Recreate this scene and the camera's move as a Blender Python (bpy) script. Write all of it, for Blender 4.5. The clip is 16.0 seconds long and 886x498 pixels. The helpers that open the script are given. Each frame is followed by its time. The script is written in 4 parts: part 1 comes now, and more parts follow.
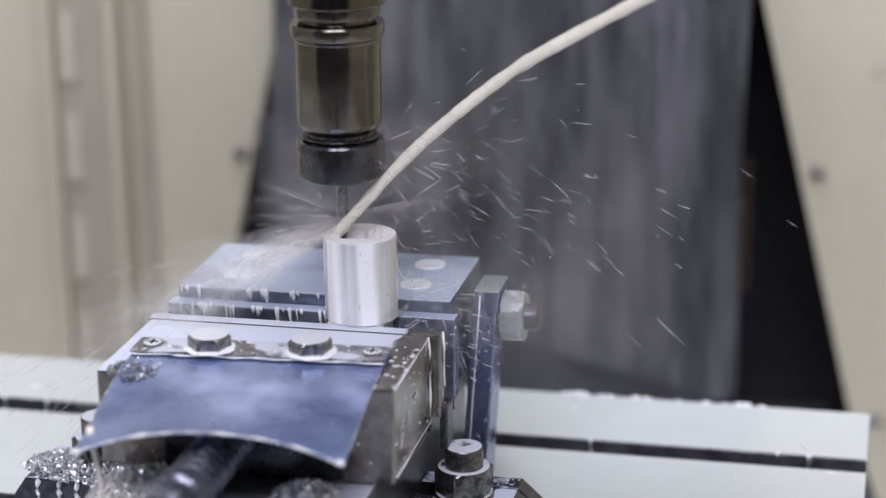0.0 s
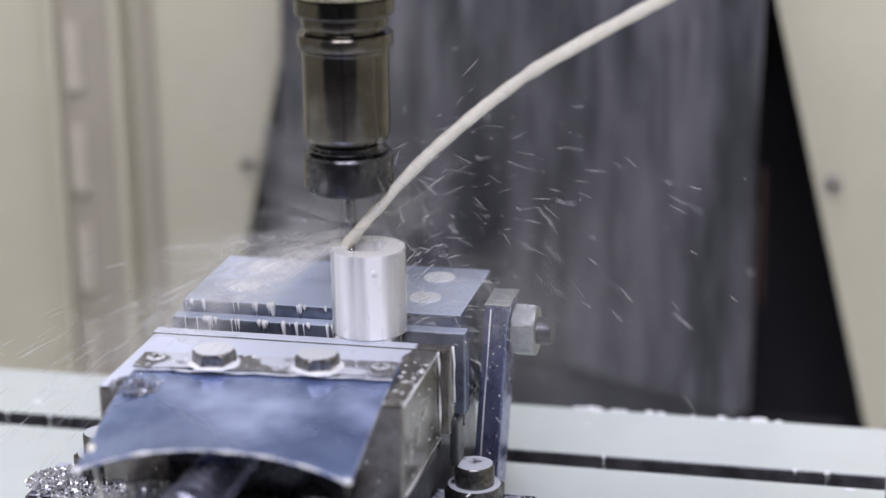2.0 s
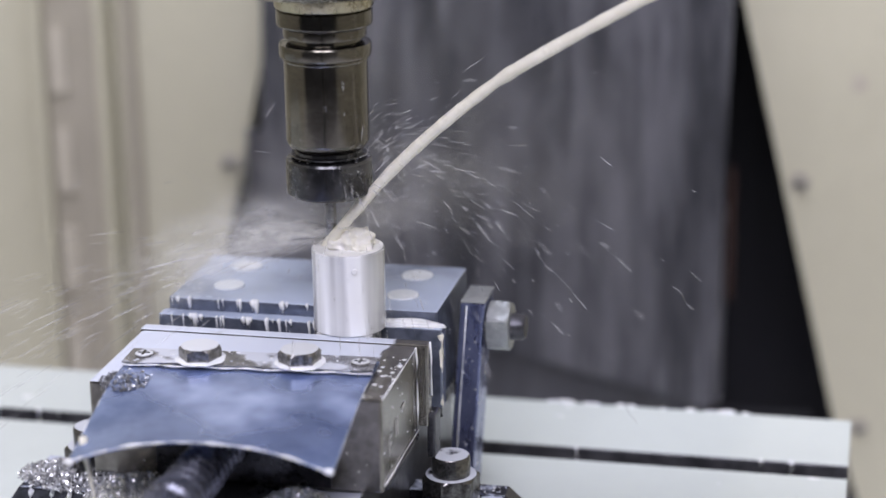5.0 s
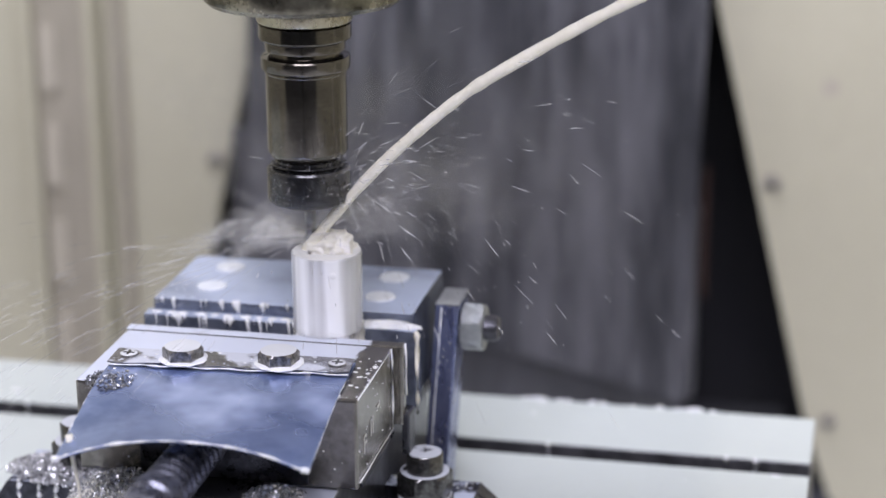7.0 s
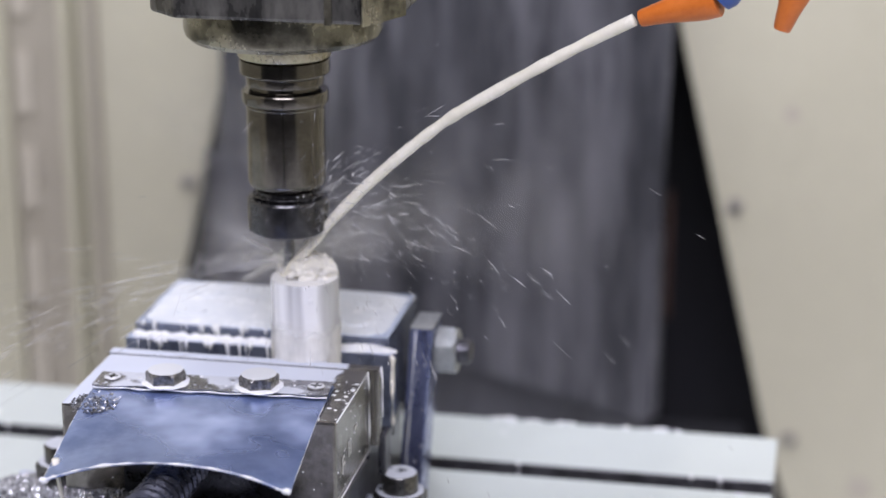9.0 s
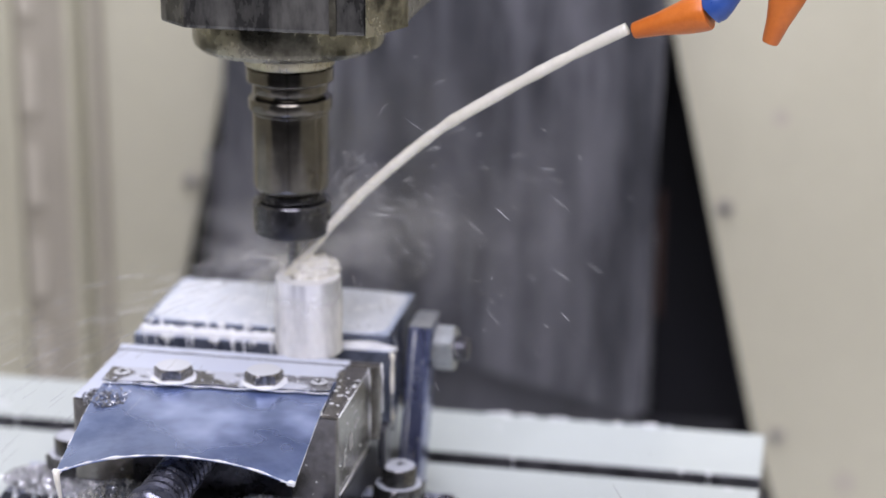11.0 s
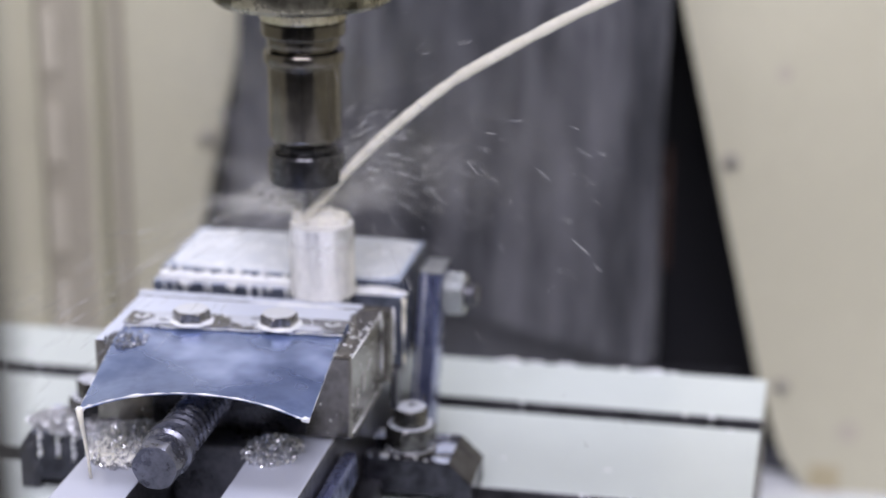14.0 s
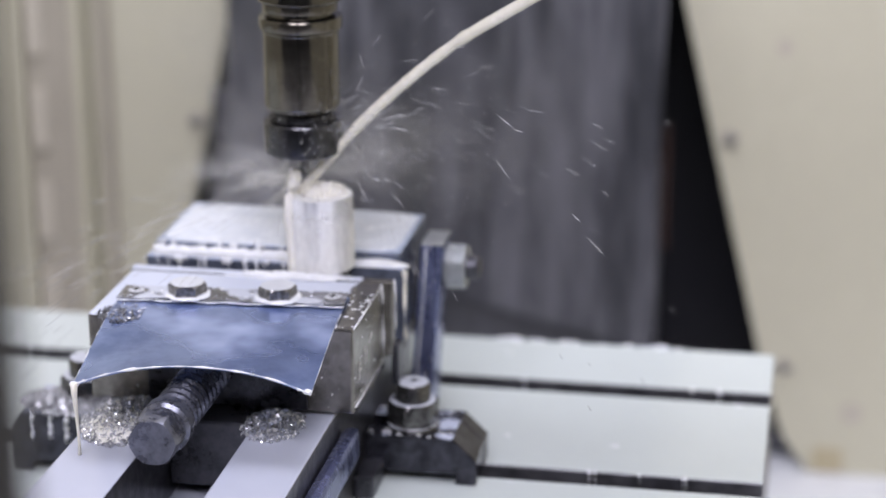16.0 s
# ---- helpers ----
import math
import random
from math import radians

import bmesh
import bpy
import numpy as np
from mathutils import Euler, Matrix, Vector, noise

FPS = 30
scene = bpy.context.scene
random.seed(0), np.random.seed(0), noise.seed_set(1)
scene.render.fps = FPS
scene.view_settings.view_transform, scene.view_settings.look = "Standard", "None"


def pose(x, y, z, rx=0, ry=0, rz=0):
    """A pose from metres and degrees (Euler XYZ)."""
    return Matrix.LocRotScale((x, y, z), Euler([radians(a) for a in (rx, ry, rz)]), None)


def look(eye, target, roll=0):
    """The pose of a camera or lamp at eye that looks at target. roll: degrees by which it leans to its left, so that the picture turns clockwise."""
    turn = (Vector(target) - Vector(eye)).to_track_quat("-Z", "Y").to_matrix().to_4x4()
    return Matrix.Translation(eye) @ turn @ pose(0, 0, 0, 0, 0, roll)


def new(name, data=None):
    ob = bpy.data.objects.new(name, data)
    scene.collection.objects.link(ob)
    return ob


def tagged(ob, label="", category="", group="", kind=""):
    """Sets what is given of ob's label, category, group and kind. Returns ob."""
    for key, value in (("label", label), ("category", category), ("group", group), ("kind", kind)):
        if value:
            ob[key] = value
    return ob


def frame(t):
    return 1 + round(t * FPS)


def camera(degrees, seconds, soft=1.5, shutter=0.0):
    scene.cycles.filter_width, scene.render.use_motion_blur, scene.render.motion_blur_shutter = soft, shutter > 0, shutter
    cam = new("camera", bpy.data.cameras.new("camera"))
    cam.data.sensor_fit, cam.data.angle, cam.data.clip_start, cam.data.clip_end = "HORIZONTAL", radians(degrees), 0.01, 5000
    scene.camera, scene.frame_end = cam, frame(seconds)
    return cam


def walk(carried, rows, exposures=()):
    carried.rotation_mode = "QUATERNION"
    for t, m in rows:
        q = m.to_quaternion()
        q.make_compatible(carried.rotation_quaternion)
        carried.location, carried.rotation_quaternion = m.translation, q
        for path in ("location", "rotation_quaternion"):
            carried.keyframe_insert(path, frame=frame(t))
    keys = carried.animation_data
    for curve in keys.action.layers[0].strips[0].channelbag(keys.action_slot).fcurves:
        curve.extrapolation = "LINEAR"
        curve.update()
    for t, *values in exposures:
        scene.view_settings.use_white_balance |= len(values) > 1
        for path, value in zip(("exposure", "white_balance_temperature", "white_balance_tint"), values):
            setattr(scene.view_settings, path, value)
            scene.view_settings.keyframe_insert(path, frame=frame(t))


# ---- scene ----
cam = camera(24.3, 16.0)
PATH = [
    (0, (0.301, -1.022, 0.476), (-0.122, 0.838, -0.125), -0.8),
    (0.5, (0.3, -1.018, 0.476), (-0.126, 0.842, -0.126), -0.8),
    (1, (0.301, -1.013, 0.472), (-0.13, 0.847, -0.124), -0.9),
    (1.5, (0.296, -1.006, 0.473), (-0.133, 0.854, -0.124), -0.9),
    (2, (0.296, -1.0, 0.47), (-0.137, 0.861, -0.121), -0.9),
    (2.5, (0.294, -0.996, 0.471), (-0.137, 0.865, -0.122), -0.9),
    (3, (0.297, -1.002, 0.475), (-0.138, 0.858, -0.118), -1.0),
    (3.5, (0.3, -1.01, 0.475), (-0.133, 0.851, -0.118), -1.1),
    (4, (0.303, -1.02, 0.479), (-0.114, 0.844, -0.115), -1.0),
    (6.5, (0.315, -1.059, 0.498), (-0.096, 0.803, -0.105), -0.7),
    (7, (0.321, -1.067, 0.508), (-0.082, 0.793, -0.106), -0.4),
    (7.5, (0.318, -1.072, 0.508), (-0.06, 0.794, -0.105), -0.2),
    (8, (0.318, -1.082, 0.514), (-0.055, 0.785, -0.099), -0.2),
    (8.5, (0.318, -1.09, 0.52), (-0.05, 0.782, -0.082), -0.1),
    (11, (0.321, -1.134, 0.541), (-0.035, 0.738, -0.067), 0.4),
    (11.5, (0.321, -1.143, 0.54), (-0.031, 0.73, -0.068), 0.5),
    (12, (0.321, -1.151, 0.538), (-0.025, 0.718, -0.085), 0.4),
    (12.5, (0.322, -1.155, 0.541), (-0.028, 0.712, -0.087), 0.5),
    (13, (0.323, -1.159, 0.542), (-0.029, 0.707, -0.088), 0.3),
    (13.5, (0.328, -1.166, 0.542), (-0.036, 0.696, -0.091), 0.2),
    (14, (0.332, -1.172, 0.539), (-0.037, 0.688, -0.096), 0.1),
    (14.5, (0.323, -1.162, 0.532), (-0.035, 0.695, -0.12), 0.1),
    (15, (0.323, -1.159, 0.522), (-0.036, 0.7, -0.124), -0.1),
    (15.5, (0.32, -1.154, 0.515), (-0.035, 0.704, -0.134), -0.2),
    (16, (0.315, -1.15, 0.509), (-0.036, 0.716, -0.121), -0.3),
]
walk(cam, [(t, look(eye, target, roll)) for t, eye, target, roll in PATH], [(0, -0.29, 6400, 28), (4, -0.27, 6400, 28), (8.5, -0.22, 6400, 28), (16, -0.20, 6400, 28)])
cam.data.dof.use_dof = True
cam.data.dof.focus_distance = 1.07
cam.data.dof.aperture_fstop = 3.7

# ---- world and light ----
world = bpy.data.worlds.new("workshop_air")
world.use_nodes = True
scene.world = world
world.node_tree.nodes["Background"].inputs[0].default_value = (0.80, 0.88, 1.0, 1)
world.node_tree.nodes["Background"].inputs[1].default_value = 0.10


def area_lamp(name, m, sx, sy, power, colour):
    data = bpy.data.lights.new(name, "AREA")
    data.shape, data.size, data.size_y, data.energy, data.color = "RECTANGLE", sx, sy, power, colour
    ob = new(name, data)
    ob.matrix_world = m
    return ob


# assumed overhead light, out of view
area_lamp("assumed_top_lamp", look((-0.03, 0.0, 1.32), (0.0, 0.06, 0.1)), 1.0, 0.35, 13.5, (0.83, 0.92, 1.0))
# unseen fill added behind the camera to brighten upright faces
area_lamp("front_fill", look((0.3, -2.0, 2.1), (0.05, 0.1, 0.1)), 1.8, 1.2, 91.0, (0.88, 0.94, 1.0))


# ---- materials ----
def nodes_of(name):
    m = bpy.data.materials.new(name)
    m.use_nodes = True
    nt = m.node_tree
    return m, nt, nt.nodes["Principled BSDF"], nt.links


def noise_node(nt, scale, detail=4.0, rough=0.6, stretch=None, offset=0.0):
    tc = nt.nodes.new("ShaderNodeNewGeometry")
    n = nt.nodes.new("ShaderNodeTexNoise")
    n.inputs["Scale"].default_value, n.inputs["Detail"].default_value, n.inputs["Roughness"].default_value = scale, detail, rough
    mp = nt.nodes.new("ShaderNodeMapping")
    mp.inputs["Scale"].default_value = stretch or (1, 1, 1)
    mp.inputs["Location"].default_value = (offset, offset * 0.7, offset * 0.3)
    nt.links.new(tc.outputs["Position"], mp.inputs["Vector"])
    nt.links.new(mp.outputs["Vector"], n.inputs["Vector"])
    return n.outputs["Fac"]


def ramp(nt, fac, a, b, lo=0.0, hi=1.0):
    r = nt.nodes.new("ShaderNodeMapRange")
    r.interpolation_type = "SMOOTHSTEP"
    for i, v in ((1, a), (2, b), (3, lo), (4, hi)):
        r.inputs[i].default_value = v
    nt.links.new(fac, r.inputs[0])
    return r.outputs[0]


def mixed(nt, fac, a, b):
    m = nt.nodes.new("ShaderNodeMix")
    m.data_type = "RGBA"
    if isinstance(fac, float):
        m.inputs[0].default_value = fac
    else:
        nt.links.new(fac, m.inputs[0])
    for sock, v in ((m.inputs[6], a), (m.inputs[7], b)):
        if isinstance(v, tuple):
            sock.default_value = (*v, 1)
        else:
            nt.links.new(v, sock)
    return m.outputs[2]


def times_node(nt, a, b, op="MULTIPLY"):
    m = nt.nodes.new("ShaderNodeMath")
    m.operation = op
    for s, v in ((m.inputs[0], a), (m.inputs[1], b)):
        if isinstance(v, (int, float)):
            s.default_value = v
        else:
            nt.links.new(v, s)
    return m.outputs[0]


def bump(nt, bsdf, height, strength, distance=0.001):
    b = nt.nodes.new("ShaderNodeBump")
    b.inputs["Strength"].default_value, b.inputs["Distance"].default_value = strength, distance
    nt.links.new(height, b.inputs["Height"])
    nt.links.new(b.outputs[0], bsdf.inputs["Normal"])


def surface(name, c1, c2, rough=0.5, metal=0.0, big=8.0, small=160.0, bumpy=0.15, dist=0.0006, stretch=None, spread=0.12):
    """A surface of two tones: broad blotches and fine grain, with uneven gloss and slight relief."""
    m, nt, p, li = nodes_of(name)
    f1, f2 = noise_node(nt, big, 5, 0.65, stretch), noise_node(nt, small, 3, 0.6, stretch)
    mix = times_node(nt, times_node(nt, f1, 0.7), times_node(nt, f2, 0.3), "ADD")
    li.new(mixed(nt, ramp(nt, mix, 0.35, 0.65), c1, c2), p.inputs["Base Color"])
    li.new(ramp(nt, mix, 0.3, 0.7, max(0.03, rough - spread), rough + spread), p.inputs["Roughness"])
    p.inputs["Metallic"].default_value = metal
    if bumpy:
        bump(nt, p, mix, bumpy, dist)
    return m


MILK = (0.67, 0.72, 0.83)


def filmed(name, c1, c2, rough, metal, cover_lo, cover_hi, scale=28.0, offset=0.0, film=MILK, grain=120.0, stretch=None, spots=0.66, bare=None):
    """Metal whose level faces carry an uneven film of milky coolant."""
    m, nt, p, li = nodes_of(name)
    f2 = noise_node(nt, grain, 4, 0.65)
    base = mixed(nt, ramp(nt, f2, 0.3, 0.7), c1, c2)
    geo = nt.nodes.new("ShaderNodeNewGeometry")
    sep = nt.nodes.new("ShaderNodeSeparateXYZ")
    li.new(geo.outputs["Normal"], sep.inputs[0])
    level = ramp(nt, sep.outputs[2], 0.88, 0.965)
    pud = ramp(nt, noise_node(nt, scale, 3.0, 0.5, stretch, offset), cover_lo, cover_hi)
    drops = ramp(nt, noise_node(nt, 230.0, 1.0, 0.5, None, 4.0), spots, spots + 0.04)
    cover = times_node(nt, times_node(nt, pud, drops, "MAXIMUM"), level)
    if bare:
        # washed bare beyond a wavering line along x
        at = nt.nodes.new("ShaderNodeSeparateXYZ")
        li.new(geo.outputs["Position"], at.inputs[0])
        edge = times_node(nt, at.outputs[0], times_node(nt, noise_node(nt, 55.0, 3, 0.6, None, 7.0), 0.016), "ADD")
        cover = times_node(nt, cover, ramp(nt, edge, bare, bare + 0.003, 1.0, 0.0))
    thin = mixed(nt, noise_node(nt, 16.0, 4, 0.6, None, 2.0), film, tuple(0.86 * c for c in film))
    li.new(mixed(nt, cover, base, thin), p.inputs["Base Color"])
    li.new(ramp(nt, cover, 0, 1, metal, 0.0), p.inputs["Metallic"])
    li.new(ramp(nt, cover, 0, 1, rough, 0.16), p.inputs["Roughness"])
    h = times_node(nt, times_node(nt, cover, 1.0), times_node(nt, f2, 0.12), "ADD")
    bump(nt, p, h, 0.5, 0.0008)
    return m


jaw_steel = filmed("wet_ground_steel", (0.19, 0.178, 0.160), (0.33, 0.312, 0.285), 0.24, 0.85, 0.24, 0.38, 26.0, bare=0.0685)
rear_steel = filmed("milky_ground_steel", (0.12, 0.14, 0.19), (0.24, 0.27, 0.35), 0.22, 0.6, 0.20, 0.62, 9.0, 1.3, (0.52, 0.60, 0.76))
base_steel = filmed("milky_base_steel", (0.10, 0.10, 0.11), (0.22, 0.22, 0.24), 0.30, 0.8, 0.22, 0.34, 14.0, 2.1, (0.52, 0.545, 0.62))
table_metal = filmed("milky_table_steel", (0.05, 0.05, 0.055), (0.13, 0.13, 0.14), 0.35, 0.5, 0.16, 0.30, 9.0, 0.4, (0.655, 0.715, 0.685), 60.0)
dark_steel = surface("dark_oily_steel", (0.035, 0.036, 0.042), (0.11, 0.11, 0.125), 0.32, 0.7, 30, 260, 0.3)
clamp_steel = filmed("wet_black_steel", (0.022, 0.022, 0.028), (0.08, 0.08, 0.098), 0.20, 0.75, 0.50, 0.58, 34.0, 3.3, (0.55, 0.60, 0.72))
bolt_steel = filmed("wet_bolt_steel", (0.14, 0.135, 0.13), (0.42, 0.41, 0.40), 0.30, 0.9, 0.30, 0.40, 60.0, 0.9, (0.70, 0.72, 0.74), 420.0)
nut_wet = filmed("wet_dark_nut_steel", (0.06, 0.058, 0.058), (0.20, 0.195, 0.19), 0.25, 0.9, 0.30, 0.42, 60.0, 2.9, (0.62, 0.65, 0.70), 420.0)
screw_steel = surface("worn_screw_steel", (0.075, 0.078, 0.10), (0.25, 0.26, 0.31), 0.28, 0.75, 40, 260, 0.3)
zinc = surface("zinc_plated_steel", (0.30, 0.32, 0.33), (0.50, 0.52, 0.52), 0.38, 0.6, 60, 300, 0.1)
# the guard's bluish reflection is put into its base colour
guard_steel = filmed("sheet_steel_blue_reflection", (0.14, 0.20, 0.39), (0.26, 0.34, 0.58), 0.28, 0.75, 0.38, 0.92, 17.0, 5.3, (0.44, 0.51, 0.69), 34.0, None, 0.92)
bar_steel = surface("blue_grey_bar_steel", (0.10, 0.12, 0.26), (0.26, 0.29, 0.47), 0.25, 0.8, 40, 300, 0.25, 0.0005, (1, 1, 0.35))
chip = surface("bright_swarf", (0.38, 0.385, 0.40), (0.95, 0.96, 0.98), 0.18, 0.6, 300, 900, 0)
dull_chip = surface("dull_wet_swarf", (0.05, 0.05, 0.055), (0.45, 0.46, 0.48), 0.22, 0.6, 300, 900, 0)
holder_steel = surface("bronzed_holder_steel", (0.110, 0.101, 0.085), (0.172, 0.158, 0.132), 0.20, 0.95, 30, 400, 0.0, 0.0003, (1, 1, 2), 0.05)
nut_steel = surface("black_nut_steel", (0.045, 0.045, 0.047), (0.10, 0.10, 0.105), 0.25, 0.85, 40, 300, 0.12)
brass_steel = surface("yellowed_ring_steel", (0.30, 0.27, 0.18), (0.46, 0.42, 0.30), 0.30, 0.85, 30, 240, 0.15)
head_paint = surface("worn_oily_head_casting", (0.025, 0.025, 0.024), (0.20, 0.195, 0.175), 0.32, 0.5, 20, 190, 0.3, 0.0006, (1, 1, 0.4))
nose_metal = surface("stained_nose_ring", (0.045, 0.042, 0.030), (0.34, 0.32, 0.24), 0.22, 0.7, 34, 150, 0.15)
carbide = surface("carbide", (0.15, 0.15, 0.15), (0.25, 0.25, 0.25), 0.3, 0.9, 90, 500, 0)
beige = surface("beige_enclosure_paint", (0.518, 0.495, 0.374), (0.557, 0.533, 0.405), 0.42, 0.0, 3.0, 60, 0.05)
# enclosure beige darkened in the colour itself, as shade on the rail's web and rib
beige_shaded = surface("shaded_rail_metal", (0.385, 0.352, 0.280), (0.428, 0.391, 0.314), 0.45, 0.1, 6.0, 80, 0.05)
pale = surface("pale_slot_plate", (0.470, 0.433, 0.350), (0.500, 0.462, 0.374), 0.45, 0.0, 6.0, 80, 0.05)
cover_steel = surface("streaked_way_cover_steel", (0.051, 0.052, 0.060), (0.218, 0.218, 0.240), 0.40, 0.30, 17, 150, 0.2, 0.0008, (1.0, 1.0, 0.13))
cover_dark = surface("dark_way_cover_steel", (0.075, 0.075, 0.082), (0.15, 0.15, 0.165), 0.4, 0.5, 15, 90, 0.2, 0.0008, (1.0, 1.0, 0.2))
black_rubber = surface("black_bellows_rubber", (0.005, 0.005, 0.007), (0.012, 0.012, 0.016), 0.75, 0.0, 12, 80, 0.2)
red_brown = surface("red_brown_edge", (0.030, 0.013, 0.009), (0.05, 0.022, 0.015), 0.6, 0.1, 30, 200, 0.2)
screw_metal = surface("dull_screw_metal", (0.34, 0.32, 0.28), (0.50, 0.47, 0.42), 0.4, 0.5, 60, 300, 0)
orange = surface("orange_nozzle_plastic", (0.62, 0.145, 0.015), (0.72, 0.19, 0.025), 0.38, 0.0, 30, 300, 0.05)
blue_plastic = surface("blue_hose_plastic", (0.025, 0.075, 0.30), (0.04, 0.11, 0.38), 0.35, 0.0, 30, 300, 0.05)
milk = surface("milky_coolant", (0.76, 0.73, 0.61), (0.85, 0.82, 0.71), 0.22, 0.0, 40, 220, 0.25)
thin_milk = surface("thin_milky_coolant", (0.76, 0.78, 0.80), (0.86, 0.87, 0.87), 0.15, 0.0, 60, 300, 0.15)
foam_white = surface("creamy_foam", (0.82, 0.80, 0.72), (0.90, 0.88, 0.82), 0.5, 0.0, 90, 420, 0.6, 0.001)
for liquid in (milk, foam_white, thin_milk):
    q = liquid.node_tree.nodes["Principled BSDF"]
    q.inputs["Subsurface Weight"].default_value = 0.25
    q.inputs["Subsurface Radius"].default_value = (0.004, 0.004, 0.003)
tray_milk = surface("milk_covered_tray", (0.62, 0.64, 0.66), (0.80, 0.82, 0.83), 0.3, 0.0, 7, 60, 0.1)
door_dark = surface("dark_door_edge", (0.012, 0.011, 0.010), (0.03, 0.028, 0.026), 0.6, 0.0, 10, 90, 0.1)
concrete = surface("workshop_floor_concrete", (0.22, 0.22, 0.22), (0.32, 0.32, 0.31), 0.6, 0.0, 2, 40, 0.2)
plaster = surface("workshop_wall_paint", (0.42, 0.45, 0.50), (0.48, 0.51, 0.56), 0.7, 0.0, 2, 40, 0.1)
stain = surface("yellow_brown_stain", (0.42, 0.36, 0.22), (0.50, 0.44, 0.30), 0.5, 0.0, 20, 90, 0.1)
film_milk = surface("settled_milky_film", (0.73, 0.78, 0.84), (0.85, 0.88, 0.91), 0.22, 0.0, 45, 260, 0.15)
faint_stain = surface("faint_wall_stain", (0.450, 0.412, 0.333), (0.495, 0.455, 0.37), 0.45, 0.0, 30, 120, 0)
strap_steel = filmed("wet_strap_steel", (0.19, 0.19, 0.20), (0.36, 0.36, 0.38), 0.24, 0.85, 0.42, 0.56, 42.0, 6.1, (0.60, 0.63, 0.70), 160.0)
rim_white = surface("milled_white_plastic", (0.80, 0.81, 0.80), (0.90, 0.90, 0.88), 0.35, 0.0, 60, 400, 0.15)
grey_mark = surface("engraved_mark", (0.55, 0.54, 0.52), (0.68, 0.67, 0.65), 0.4, 0.3, 90, 300, 0)


def acrylic(name, lo, hi):
    """Polished plastic with a pale body, clearer in upright bands that imitate its inner reflections."""
    m, nt, p, li = nodes_of(name)
    n = noise_node(nt, 75, 2, 0.5, (1, 1, 0.06), 3.0)
    p.inputs["Base Color"].default_value = (0.97, 0.98, 0.99, 1)
    li.new(ramp(nt, n, 0.38, 0.62, 0.03, 0.10), p.inputs["Roughness"])
    li.new(ramp(nt, n, 0.38, 0.62, lo, hi), p.inputs["Transmission Weight"])
    p.inputs["IOR"].default_value = 1.47
    p.inputs["Coat Weight"].default_value = 0.6
    p.inputs["Coat Roughness"].default_value = 0.04
    return m


def misty(name, amount, scale, stretch=None, through_it=0.5):
    """Torn, thin veil that scatters light both ways."""
    m, nt, p, li = nodes_of(name)
    nt.nodes.remove(p)
    dif, tra, clear = (nt.nodes.new("ShaderNodeBsdf" + k) for k in ("Diffuse", "Translucent", "Transparent"))
    dif.inputs[0].default_value = tra.inputs[0].default_value = (0.92, 0.91, 0.87, 1)
    both, whole = nt.nodes.new("ShaderNodeMixShader"), nt.nodes.new("ShaderNodeMixShader")
    both.inputs[0].default_value = through_it
    li.new(dif.outputs[0], both.inputs[1])
    li.new(tra.outputs[0], both.inputs[2])
    fade = nt.nodes.new("ShaderNodeAttribute")
    fade.attribute_name = "fade"
    li.new(times_node(nt, fade.outputs["Fac"], ramp(nt, noise_node(nt, scale, 5, 0.7, stretch), 0.30, 0.70, 0.12 * amount, amount)), whole.inputs[0])
    li.new(clear.outputs[0], whole.inputs[1])
    li.new(both.outputs[0], whole.inputs[2])
    li.new(whole.outputs[0], nt.nodes["Material Output"].inputs[0])
    return m


clear_plastic = acrylic("clear_acrylic", 0.04, 0.62)
frosted = acrylic("milled_frosted_acrylic", 0.0, 0.15)
mist = misty("coolant_mist", 1.0, 55.0, (0.5, 1, 1))
mist_thin = misty("thin_coolant_mist", 0.7, 45.0, (0.5, 1, 1))
mist_haze = misty("coolant_haze", 0.34, 14.0)
mist_faint = misty("faint_coolant_mist", 0.45, 38.0)
film_thin = misty("thin_froth_film", 1.0, 14.0, (1, 1, 0.4), 0.0)
mist_soft = misty("soft_coolant_mist", 1.0, 24.0, (0.6, 1, 1))
drop_mat, _nt, _p, _l = nodes_of("coolant_droplet")
_p.inputs["Base Color"].default_value, _p.inputs["Roughness"].default_value = (0.80, 0.80, 0.80, 1), 0.15
_p.inputs["Alpha"].default_value = 0.27

faint_drop = drop_mat.copy()
faint_drop.name = "faint_spray_streak"
faint_drop.node_tree.nodes["Principled BSDF"].inputs["Alpha"].default_value = 0.09


# ---- building blocks ----
def part(name, bm, material, parent=None, label="", m=None):
    me = bpy.data.meshes.new(name)
    bmesh.ops.recalc_face_normals(bm, faces=bm.faces[:])
    bm.to_mesh(me)
    bm.free()
    me.materials.append(material)
    ob = new(name, me)
    if parent is not None:
        ob.parent = parent
    if m is not None:
        ob.matrix_basis = m
    return tagged(ob, label)


def smooth(ob, degrees=40):
    ob.data.shade_smooth()
    if degrees:
        ob.data.set_sharp_from_angle(angle=radians(degrees))
    return ob


def box(x0, x1, y0, y1, z0, z1, bev=0.0, seg=2, bm=None):
    made = bm or bmesh.new()
    r = bmesh.ops.create_cube(made, size=1)
    vs = r["verts"]
    for v in vs:
        v.co = Vector((x0 + (v.co.x + 0.5) * (x1 - x0), y0 + (v.co.y + 0.5) * (y1 - y0), z0 + (v.co.z + 0.5) * (z1 - z0)))
    if bev:
        es = list({e for v in vs for e in v.link_edges})
        bmesh.ops.bevel(made, geom=es, offset=bev, segments=seg, affect="EDGES", profile=0.6)
    return made


